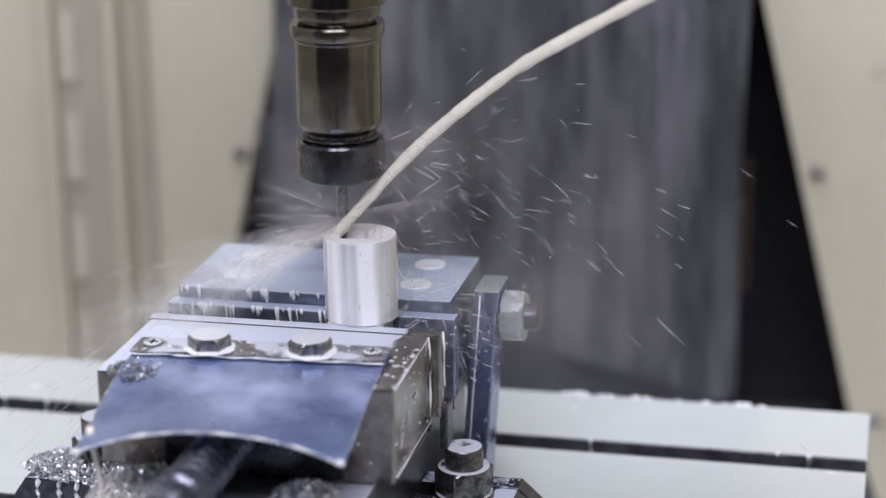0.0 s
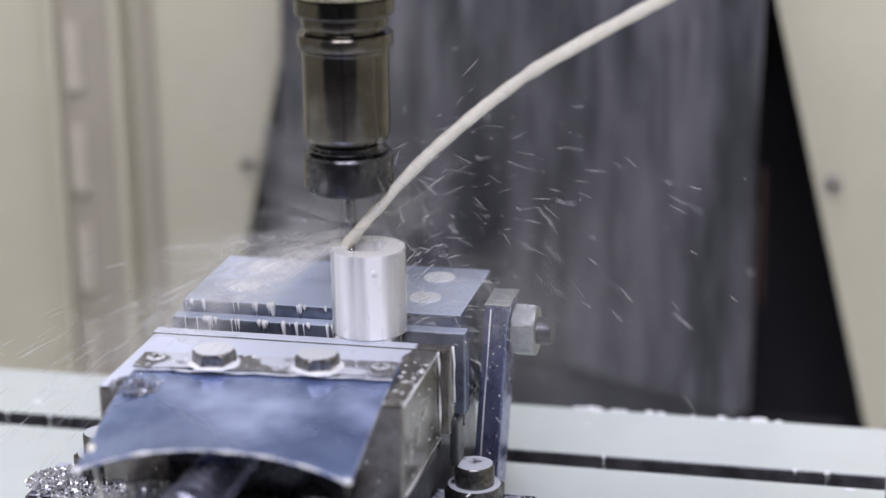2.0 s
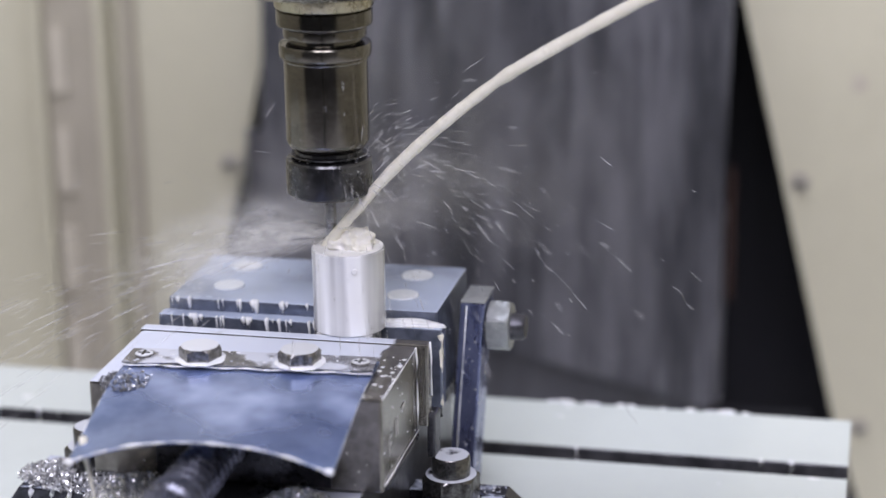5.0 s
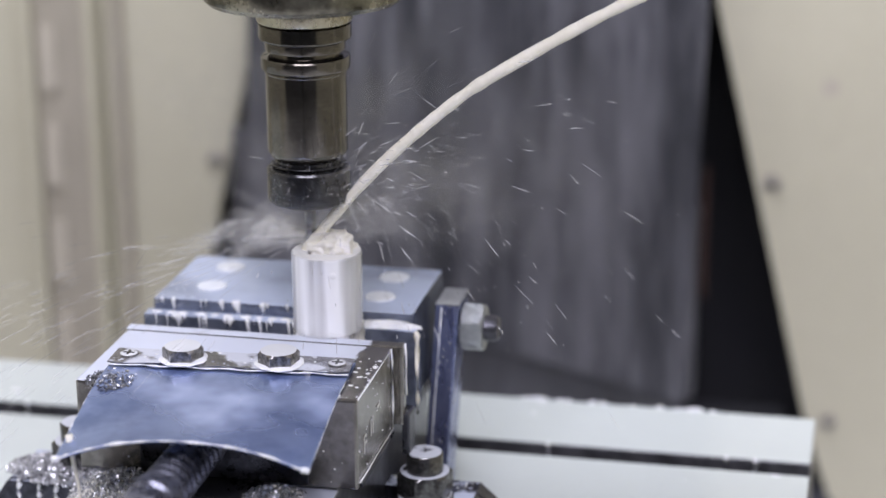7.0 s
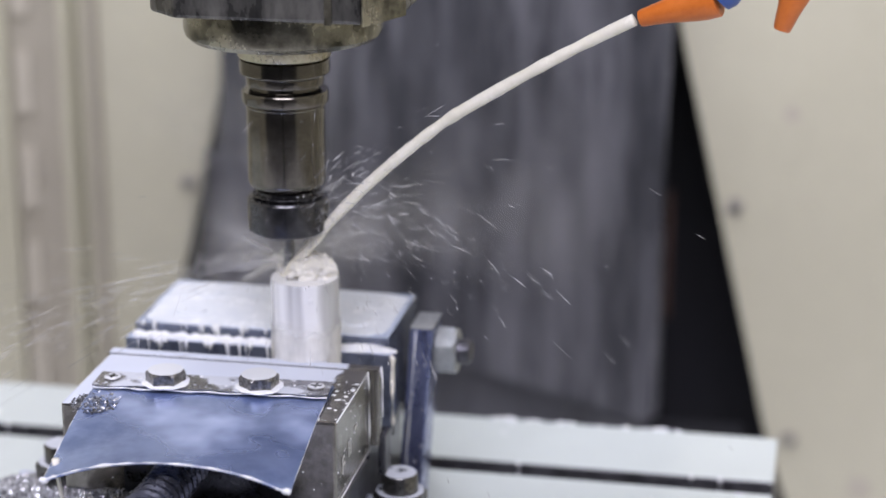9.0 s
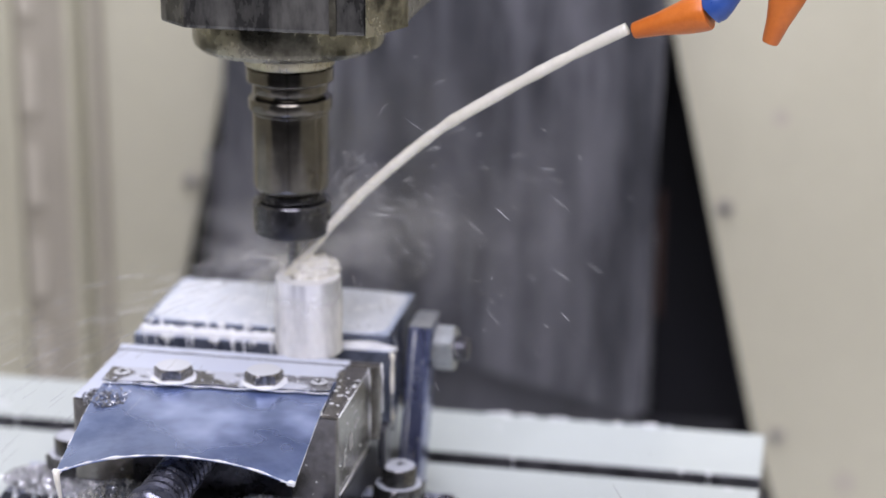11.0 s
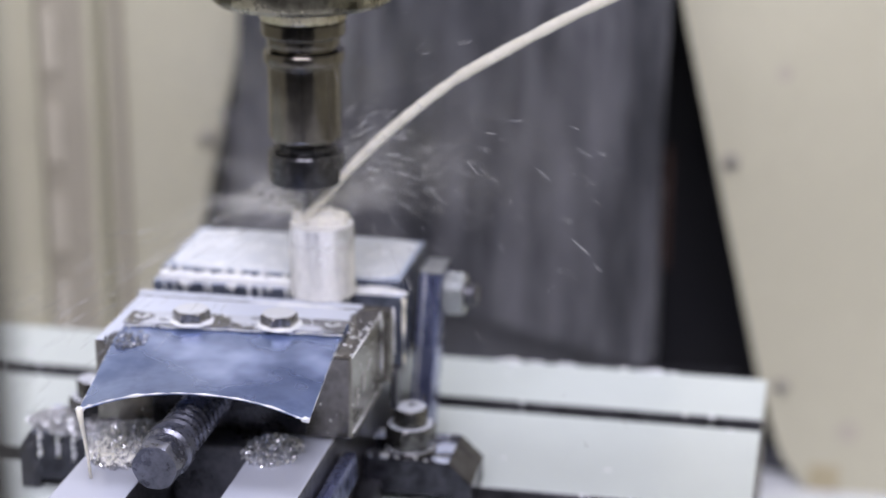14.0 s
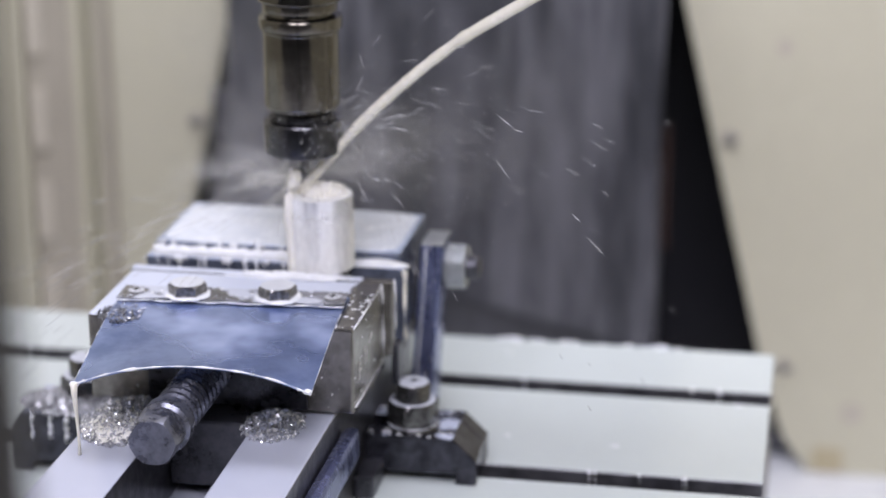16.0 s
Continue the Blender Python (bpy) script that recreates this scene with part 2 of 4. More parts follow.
def lathe(profile, n=64, cap=True, bm=None, m=None):
    """A turned body from (radius, height) pairs, from below upwards."""
    made = bm or bmesh.new()
    rings = []
    for r, z in profile:
        rings.append([made.verts.new((r * math.cos(2 * math.pi * i / n), r * math.sin(2 * math.pi * i / n), z)) for i in range(n)])
    for a, b in zip(rings, rings[1:]):
        for i in range(n):
            made.faces.new((a[i], a[(i + 1) % n], b[(i + 1) % n], b[i]))
    if cap:
        made.faces.new(rings[0][::-1])
        made.faces.new(rings[-1])
    if m is not None:
        bmesh.ops.transform(made, matrix=m, verts=[v for ring in rings for v in ring])
    return made


def prism(outline, axis, a, b, bev=0.0, bm=None):
    """A straight body with the given outline; axis x: outline in (y, z), y: (x, z), z: (x, y)."""
    made = bm or bmesh.new()

    def at(u, v, w):
        return {"x": (w, u, v), "y": (u, w, v), "z": (u, v, w)}[axis]

    lo = [made.verts.new(at(u, v, a)) for u, v in outline]
    hi = [made.verts.new(at(u, v, b)) for u, v in outline]
    n = len(outline)
    made.faces.new(lo[::-1])
    made.faces.new(hi)
    for i in range(n):
        made.faces.new((lo[i], lo[(i + 1) % n], hi[(i + 1) % n], hi[i]))
    if bev:
        bmesh.ops.recalc_face_normals(made, faces=made.faces[:])
        bmesh.ops.bevel(made, geom=made.edges[:], offset=bev, segments=2, affect="EDGES", profile=0.6)
    return made


def empty(name, m=None):
    ob = new(name)
    ob.empty_display_size = 0.02
    if m is not None:
        ob.matrix_basis = m
    return ob


def tube(points, radii, n=14, bm=None):
    """A round body along a line of points with changing radius."""
    made = bm or bmesh.new()
    rings = []
    pts = [Vector(p) for p in points]
    for i, p in enumerate(pts):
        d = (pts[min(i + 1, len(pts) - 1)] - pts[max(i - 1, 0)]).normalized()
        a = d.cross(Vector((0, 0, 1)))
        a = a.normalized() if a.length > 1e-4 else Vector((1, 0, 0))
        b = d.cross(a)
        rings.append([made.verts.new(p + radii[i] * (math.cos(2 * math.pi * k / n) * a + math.sin(2 * math.pi * k / n) * b)) for k in range(n)])
    for a, b in zip(rings, rings[1:]):
        for k in range(n):
            made.faces.new((a[k], a[(k + 1) % n], b[(k + 1) % n], b[k]))
    made.faces.new(rings[0][::-1])
    made.faces.new(rings[-1])
    return made


def hex_head(r, h, chamfer=0.0012, washer=0.0):
    """A hexagon head or nut standing on z = 0, with turned corners."""
    n = 36
    bm = bmesh.new()
    rings = []

    def ring(scale_r, z, lim):
        vs = []
        for i in range(n):
            t = 2 * math.pi * i / n
            k = r * math.cos(math.pi / 6) / math.cos((t % (math.pi / 3)) - math.pi / 6)
            k = min(k, lim) * scale_r
            vs.append(bm.verts.new((k * math.cos(t), k * math.sin(t), z)))
        rings.append(vs)

    ap = r * math.cos(math.pi / 6)
    ring(1, 0, ap * 1.03)
    ring(1, chamfer * 0.6, r)
    ring(1, h - chamfer, r)
    ring(1, h, ap * 1.0)
    for a, b in zip(rings, rings[1:]):
        for i in range(n):
            bm.faces.new((a[i], a[(i + 1) % n], b[(i + 1) % n], b[i]))
    bm.faces.new(rings[0][::-1])
    bm.faces.new(rings[-1])
    return bm


def blob(rad, squash, bumpy, freq, seed, sub=4):
    bm = bmesh.new()
    bmesh.ops.create_icosphere(bm, subdivisions=sub, radius=1.0)
    for v in bm.verts:
        d = 1 + bumpy * noise.fractal(v.co * freq + Vector((seed, seed * 2, 0)), 0.8, 2.2, 4)
        v.co = Vector((v.co.x * rad * d * squash[0], v.co.y * rad * d * squash[1], v.co.z * rad * d * squash[2]))
    return bm


def flat_film(x0, x1, y0, y1, thick, seed):
    """A thin level puddle with a wavering outline."""
    cx, cy, hx, hy = (x0 + x1) / 2, (y0 + y1) / 2, (x1 - x0) / 2, (y1 - y0) / 2
    outline = []
    for i in range(96):
        a = 2 * math.pi * i / 96
        c, s = math.cos(a), math.sin(a)
        k = min(1 / max(abs(c), abs(s)), 1.30) * (0.965 + 0.03 * noise.noise(Vector((c * 3, s * 3, seed))))
        outline.append((cx + hx * k * c, cy + hy * k * s))
    return prism(outline, "z", 0.0, thick)


# ---- enclosure and workshop ----
def wall_with_opening():
    """Beige back wall on both sides of the column's tapering opening."""
    zt, zb = 1.5, -0.27
    right = [(0.122, 0.50), (0.276, -0.143), (0.293, -0.198), (0.300, -0.218), (0.311, -0.234), (0.320, -0.244), (0.320, zb), (0.95, zb), (0.95, zt), (0.06, zt)]
    left = [(-0.107, 0.50), (-0.194, 0.127), (-0.230, -0.028), (-0.265, -0.18), (-0.290, zb), (-0.95, zb), (-0.95, zt), (-0.03, zt)]
    for outline in (left, right):
        name = "wall_back_left" if outline is left else "wall_back_right"
        w = part(name, prism(outline, "y", 0.54, 0.565), beige)
        tagged(w, "cream-beige painted sheet-metal wall of the machine", "wall", kind="structure")


wall_with_opening()
for name, outline in (("wall_left", (-0.98, -0.95)), ("wall_right", (0.95, 0.98))):
    w = part(name, box(*outline, -1.0, 0.565, -0.60, 1.5), beige)
    tagged(w, "cream-beige painted sheet-metal side of the enclosure", "wall", kind="structure")
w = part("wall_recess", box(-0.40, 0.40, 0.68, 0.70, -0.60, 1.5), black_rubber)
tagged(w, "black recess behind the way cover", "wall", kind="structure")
w = part("floor_tray", box(-0.95, 0.95, -0.95, 0.68, -0.29, -0.25), tray_milk)
tagged(w, "machine tray flooded with white milky coolant", "floor", kind="structure")
w = part("workshop_floor", box(-4, 4, -5, 3, -0.95, -0.90), concrete)
tagged(w, "grey concrete workshop floor", "floor", kind="structure")
for name, b in (("workshop_wall_south", (-4, 4, -5.1, -5, -0.9, 3)), ("workshop_wall_west", (-4.1, -4, -5, 3, -0.9, 3)),
                ("workshop_wall_east", (4, 4.1, -5, 3, -0.9, 3)), ("workshop_wall_north", (-4, 4, 3, 3.1, -0.9, 3)), ("ceiling", (-4, 4, -5, 3, 3.0, 3.1))):
    w = part(name, box(*b), plaster)
    tagged(w, "plain painted workshop surface", "ceiling" if name == "ceiling" else "wall", kind="structure")

# the column's way cover
cover = empty("way_cover", pose(0, 0, 0))
tagged(cover, "grey steel way cover streaked by running coolant", "way cover")
bm = prism([(-0.190, -0.046), (0.1815, -0.134), (0.190, 0.180), (0.199, 0.80), (-0.171, 0.80), (-0.182, 0.180)], "y", 0.510, 0.516, 0.0012)
part("upper_plate", bm, cover_steel, cover)
part("lower_plate", box(-0.203, 0.176, 0.522, 0.528, -0.26, 0.08, 0.001), cover_dark, cover, "dark lower plate of the cover")
part("folded_edge", box(0.1835, 0.1870, 0.512, 0.54, -0.130, 0.03, 0.001), cover_steel, cover)
# dark red-brown strip close to the cover's right edge
part("red_brown_strip", box(0.1885, 0.1935, 0.536, 0.542, -0.05, 0.06, 0.001), red_brown, cover, "dark red-brown strip in the gap")
for z in (0.38, -0.16):
    part("cover_bracket", box(-0.26, 0.26, 0.5285, 0.535, z - 0.02, z + 0.02, 0.001), black_rubber, cover)

# screws on the back wall
def wall_screw(x, z, r=0.009):
    ob = empty("wall_screw", pose(x, 0.54, z, 90, 0, 0))
    tagged(ob, "dull round-headed screw in the beige wall", "screw", "screws of the enclosure wall")
    smooth(part("washer", lathe([(r * 1.25, 0), (r * 1.25, 0.0016), (r * 1.1, 0.002)], 24), screw_metal, ob))
    smooth(part("head", lathe([(r * 0.8, 0.002), (r * 0.78, 0.005), (r * 0.5, 0.008)], 24), screw_metal, ob))
    part("slot", box(-r * 0.6, r * 0.6, -0.0008, 0.0008, 0.0079, 0.0086), nut_steel, ob)


wall_screw(0.244, 0.050, 0.006)
wall_screw(-0.224, 0.046, 0.006)
wall_screw(0.298, -0.152, 0.0055)
wall_screw(0.20, 0.32, 0.0075)
for x, z, r in ((0.286, 0.130, 0.007), (0.358, -0.192, 0.010)):
    s = part("wall_stain", lathe([(r, 0), (r * 0.9, 0.0006)], 24), faint_stain, None, m=pose(x, 0.5399, z, 90, 0, 0))
    tagged(s, "faint grey stain on the beige wall", "stain", "stains on the wall")
s = part("wall_stain", box(0.326, 0.352, 0.5388, 0.5397, -0.249, -0.226, 0.0004), stain)
tagged(s, "yellow-brown stain along the wall foot", "stain")
s = part("corner_bracket", box(0.275, 0.310, 0.57, 0.62, -0.249, -0.222, 0.004), dark_steel)
tagged(s, "dark blue-grey steel bracket at the wall foot", "bracket")

# slotted rail on the wall
rail = empty("slotted_rail", pose(0, 0, 0))
tagged(rail, "grey-beige slotted metal rail on the enclosure wall", "rail")
part("web", box(-0.373, -0.327, 0.520, 0.539, -0.27, 1.5, 0.004), beige_shaded, rail)
part("flange", box(-0.381, -0.3735, 0.512, 0.539, -0.27, 1.5, 0.003), beige, rail)
part("flange", box(-0.3265, -0.3185, 0.512, 0.539, -0.27, 1.5, 0.003), beige, rail)
for i in range(14):
    z = -0.235 + i * 0.085
    part("slot_plate", box(-0.368, -0.353, 0.516, 0.5195, z, z + 0.055, 0.001), pale, rail)
part("narrow_rib", box(-0.309, -0.299, 0.530, 0.539, -0.27, 1.5, 0.003), beige_shaded, rail)
dp = part("door_post", box(0.07, 0.1422, -0.76, -0.74, -0.60, 1.5, 0.004), door_dark)
tagged(dp, "dark edge of the open machine door", "door", kind="structure")
# unseen housing added over the assumed top light
lf = part("unseen_lamp_housing", box(-0.5, 0.6, -0.22, 0.539, 1.36, 1.42, 0.008), beige)
tagged(lf, "flat lamp housing added out of view above the table", "lamp")


# ---- machine table ----
def machine_table():
    tb = empty("machine_table", pose(0, 0, 0))
    tagged(tb, "slotted steel machine table covered with white milky coolant", "machine table")
    top, neck, deep = 0.0, -0.016, -0.034
    slots = (0.0898, -0.0482, -0.1862)
    outline = [(0.172, -0.085), (0.172, -0.0015), (0.1705, top)]
    for c in slots:
        outline += [(c + 0.0097, top), (c + 0.0090, -0.0008), (c + 0.0090, neck), (c + 0.015, neck), (c + 0.015, deep), (c - 0.015, deep), (c - 0.015, neck), (c - 0.0090, neck), (c - 0.0090, -0.0008), (c - 0.0097, top)]
    outline += [(-0.3085, top), (-0.310, -0.0015), (-0.310, -0.085)]
    part("slotted_top", prism(outline, "x", -0.80, 0.295), table_metal, tb)
    part("saddle", box(-0.55, 0.20, -0.24, 0.14, -0.27, -0.0855, 0.004), dark_steel, tb)
    return tb


machine_table()
random.seed(5)
bm = bmesh.new()
for i in range(20):
    x = random.choice((0.16, 0.215, 0.12)) + random.gauss(0, 0.016)
    b = bmesh.ops.create_icosphere(bm, subdivisions=2, radius=random.uniform(0.0008, 0.0024))
    for v in b["verts"]:
        v.co = Vector((v.co.x * 1.8 + x, v.co.y + 0.1700 + random.uniform(-0.0005, 0.0005), v.co.z * 0.7 + 0.0005))
f = smooth(part("table_foam", bm, thin_milk), 0)
tagged(f, "small lumps of white foam along the table edge", "foam", kind="stuff")


rng = random.Random(77)
bm = bmesh.new()
for i in range(45):
    x, y = rng.uniform(-0.40, 0.288), rng.uniform(-0.17, 0.165)
    if min(abs(y - c) for c in (0.092, -0.046, -0.184)) < 0.011 or (-0.085 < x < 0.085 and y < 0.08):
        continue
    r = rng.uniform(0.0006, 0.0026)
    b = bmesh.ops.create_icosphere(bm, subdivisions=2, radius=r)
    kx = rng.uniform(1.0, 1.8)
    for v in b["verts"]:
        v.co = Vector((v.co.x * kx + x, v.co.y + y, v.co.z * 0.22 + 0.0001))
td = smooth(part("table_drops", bm, thin_milk), 0)
tagged(td, "small milky drops standing on the machine table", "coolant", kind="stuff")
bm = bmesh.new()
for i in range(60):
    c = rng.choice((0.092, -0.046)) + 0.0068
    x, r, L = rng.uniform(-0.38, 0.285), rng.uniform(0.0004, 0.0013), rng.uniform(0.003, 0.011)
    if -0.08 < x < 0.08:
        continue
    tube([(x, c + 0.001, 0.0004), (x, c - 0.0004, -0.0006), (x + 0.0003, c - 0.0005, -L * 0.6), (x, c - 0.0004, -L)], [r, r, r * 0.8, r * 0.4], 6, bm)
sd = smooth(part("slot_drips", bm, thin_milk), 0)
tagged(sd, "white coolant drips running into the table slots", "coolant", kind="stuff")


# ---- vise ----
VC = -0.001


def vise():
    v = empty("machine_vise", pose(0, 0, 0))
    tagged(v, "steel machine vise wet with milky coolant, clamped to the table", "vise")
    # bed with two rails and a channel
    prof = [(VC - 0.065, 0.0), (VC + 0.065, 0.0), (VC + 0.065, 0.068), (VC + 0.0245, 0.068), (VC + 0.0245, 0.022), (VC - 0.0245, 0.022), (VC - 0.0245, 0.068), (VC - 0.065, 0.068)]
    bed = part("bed", prism(prof, "y", -0.345, 0.075, 0.0012), base_steel, v)
    for sx in (-1, 1):
        x0, x1 = sorted((VC + sx * 0.0655, VC + sx * 0.0745))
        part("side_rib", box(x0, x1, -0.32, -0.118, 0.034, 0.054, 0.004), bar_steel, bed, "blue-grey rounded rib on the bed's side")
        x0, x1 = sorted((VC + sx * 0.0652, VC + sx * 0.077))
        part("lug", box(x0, x1, -0.10, 0.05, 0.0005, 0.014, 0.002), dark_steel, bed)
    # movable jaw
    jaw = part("movable_jaw", prism([(-0.139, 0.0695), (-0.062, 0.0695), (-0.062, 0.119), (-0.139, 0.119)], "x", -0.075, 0.075, 0.0016), jaw_steel, v)
    part("nut_block", box(VC - 0.0235, VC + 0.0235, -0.160, -0.07, 0.030, 0.0692, 0.002), dark_steel, jaw)
    # no real hole: a thin dark plate gives the screw opening's shade
    part("throat_shade", box(VC - 0.040, VC + 0.050, -0.1405, -0.1391, 0.071, 0.108, 0.0004), dark_steel, jaw, "dark plate standing in for the shaded screw opening")
    part("jaw_plate", box(-0.0765, 0.0805, -0.0615, -0.053, 0.074, 0.1192, 0.0012), jaw_steel, jaw)
    # thin dark strip along the jaw's lower side edge
    part("dark_foot_line", box(0.0752, 0.0764, -0.135, -0.066, 0.0697, 0.0720, 0.0004), dark_steel, jaw)
    part("keeper", box(0.0790, 0.0835, -0.060, -0.046, 0.056, 0.080, 0.0012), dark_steel, jaw)
    # fixed jaw
    fj = part("fixed_jaw", prism([(-0.0195, 0.069), (0.060, 0.069), (0.060, 0.123), (-0.0195, 0.123)], "x", -0.075, 0.0765, 0.0012), rear_steel, v)
    part("jaw_plate", box(-0.0775, 0.081, -0.0300, -0.0198, 0.072, 0.1168, 0.001), rear_steel, fj)
    part("rear_foot", box(-0.072, 0.073, -0.017, 0.058, 0.058, 0.0687), dark_steel, fj)
    for x, y in ((0.052, 0.005), (0.052, 0.040), (-0.048, 0.005), (-0.048, 0.040), (0.012, 0.005)):
        hole = lathe([(0.0088, 0), (0.0088, 0.0003), (0.0084, 0.0009)], 28)
        smooth(part("filled_hole", hole, film_milk, fj, "bolt hole filled with white coolant", pose(x, y, 0.1231)))
    part("channel_milk", flat_film(VC - 0.0240, VC + 0.0240, -0.344, -0.176, 0.0012, 9.0), film_milk, bed, "milky coolant standing in the bed's channel", pose(0, 0, 0.0222))
    wire = [(-0.004, -0.186, 0.0262), (-0.004, -0.1835, 0.0285), (0.006, -0.1832, 0.0288), (0.0145, -0.1842, 0.0275)]
    smooth(part("bent_wire", tube(wire, [0.0007] * 4, 8), chip, bed, "short bent piece of bright wire"), 0)
    # screw with hexagon end
    sp = []
    n_turn, r0 = 10, 0.0125
    for i in range(n_turn * 6 + 1):
        z = i / 6 * 0.0068
        ph = (i % 6) / 6
        sp.append((r0 - (0.0024 if 0.25 < ph < 0.75 else 0.0), z))
    scr = smooth(part("spindle_screw", lathe(sp, 36), screw_steel, v, "ribbed oily vise screw", pose(-0.005, -0.212, 0.0915, -90, 0, 0)), 35)
    smooth(part("collar", lathe([(0.0120, 0), (0.0140, 0.0015), (0.0140, 0.011), (0.0125, 0.0125)], 36), screw_steel, scr, "", pose(0, 0, -0.0125)), 35)
    smooth(part("hex_end", hex_head(0.0136, 0.018, 0.0030), screw_steel, scr, "worn hexagon end of the screw", pose(0, 0, -0.031)), 30)
    # writing marks on the jaw, unreadable
    for i, (dy, dz, w, h) in enumerate(((0.012, 0.018, 0.0012, 0.009), (0.0135, 0.0215, 0.004, 0.0012), (0.0135, 0.0175, 0.003, 0.0012), (0.026, 0.014, 0.0012, 0.009), (0.030, 0.014, 0.0012, 0.009), (0.040, 0.012, 0.006, 0.0012))):
        part("engraved_bar", box(0.0753, 0.0756, -0.139 + dy, -0.139 + dy + w, 0.112 - dz - h, 0.112 - dz, 0), grey_mark, jaw)
    return v


vise()


def guard_plate():
    """Built about its bolts, the sheet reaching towards -y, then turned slightly on the jaw."""
    g = empty("chip_guard", pose(-0.0005, -0.1065, 0, 0, 0, 3.7))
    tagged(g, "arched sheet-steel chip guard tinted with a bluish reflection, bolted on the vise jaw", "chip guard")
    nx, ny = 44, 34
    bm = bmesh.new()
    grid = []
    for j in range(ny + 1):
        s = j / ny
        row = []
        for i in range(nx + 1):
            u = 2 * i / nx - 1
            x = u * (0.0640 - 0.0016 * s)
            if s < 0.12:
                y, z = 0.010 - s * 0.175, 0.1208
            else:
                q = (s - 0.12) / 0.88
                y = -0.011 - q * (0.0925 - 0.0035 * (1 - u * u))
                z = 0.1210 - 0.0012 * q - 0.0112 * (max(0.0, q - 0.22) / 0.78) ** 1.15 * abs(u) ** 2.2 - 0.0016 * math.sin(q * math.pi) * (1 - u * u)
                z += 0.00035 * noise.noise(Vector((u * 2.2, q * 2.0, 4.0))) * q
            row.append(bm.verts.new((x, y, z)))
        grid.append(row)
    for a, b in zip(grid, grid[1:]):
        for i in range(nx):
            bm.faces.new((a[i], a[i + 1], b[i + 1], b[i]))
    front = [v.co.copy() for v in grid[-1]]
    side = [r[-1].co.copy() for r in grid[6:]]
    side_l = [r[0].co.copy() for r in grid[6:]]
    bmesh.ops.recalc_face_normals(bm, faces=bm.faces[:])
    if bm.faces[0].normal.z < 0:
        bmesh.ops.reverse_faces(bm, faces=bm.faces[:])
    bmesh.ops.solidify(bm, geom=bm.faces[:], thickness=0.0014)
    smooth(part("sheet", bm, guard_steel, g), 50)
    # uneven white tubes imitate the bright highlight along the wet sheet's edges
    for line, r in ((front, 0.00055), (side, 0.00018), (side_l, 0.00040)):
        rr = [r * max(0.15, 0.9 + 1.3 * noise.noise(c * 110) + 0.5 * noise.noise(c * 420)) for c in line]
        smooth(part("edge_highlight", tube([c + Vector((0, 0, -0.0005)) for c in line], rr, 8), thin_milk, g, "thin white line standing in for the highlight on the sheet's edge"), 0)
    for x, r in ((-0.0622, 0.0021), (-0.0570, 0.0010), (0.0605, 0.0019), (0.0560, 0.0010), (-0.020, 0.0009), (0.0310, 0.0008)):
        d = blob(r, (1.25, 0.7, 0.8), 0.25, 1.5, x * 90, 3)
        k = min(front, key=lambda c: abs(c.x - x))
        smooth(part("coolant_drop", d, thin_milk, g, "white drop gathered on the sheet's edge", pose(x, k.y + 0.0004, k.z - 0.0006)), 0)
    rng = random.Random(91)
    outline = [(-0.0645, -0.0100), (-0.0640, 0.0095), (-0.058, 0.0103), (0.058, 0.0103), (0.0635, 0.0095), (0.0640, -0.0085)]
    outline += [(0.060 - 0.12 * i / 24, -0.0100 - 0.0010 * math.sin(i * 0.9) - 0.0006 * rng.random()) for i in range(25)]
    part("strap", prism(outline, "z", 0.1224, 0.1232), strap_steel, g, "wet clamping strap with milky spots")
    pts = [(-0.064 + 0.128 * i / 50, -0.0112 - 0.0007 * math.sin(i * 0.7), 0.1221) for i in range(51)]
    smooth(part("coolant_seam", tube(pts, [0.00045 + 0.0004 * max(-0.6, noise.noise(Vector((i * 0.45, 2, 5)))) for i in range(51)], 8), thin_milk, g, "milky seam along the strap's edge"), 0)
    for x in (-0.0560, 0.0560):
        s = smooth(part("countersunk_screw", lathe([(0.0048, 0), (0.0048, 0.0006), (0.0042, 0.0009)], 24), bolt_steel, g, "", pose(x, 0.0012, 0.1232)))
        part("cross_slot", box(-0.0030, 0.0030, -0.0006, 0.0006, 0.0008, 0.0012), nut_steel, s)
        part("cross_slot", box(-0.0006, 0.0006, -0.0030, 0.0030, 0.0008, 0.0013), nut_steel, s)
    for k, x in enumerate((-0.0258, 0.0255)):
        b = smooth(part("hex_bolt", hex_head(0.0109, 0.0070, 0.0013), bolt_steel, g, "wet hexagon bolt head", pose(x, -0.0015, 0.1234, 0, 0, 8 + 9 * k)), 30)
        smooth(part("coolant_ring", blob(0.0128, (1.0, 1.0, 0.09), 0.10, 1.4, 3.0 + k, 4), thin_milk, b, "white coolant collected round the bolt", pose(0.0006, -0.0008, 0.0002)), 50)
    return g


guard_plate()


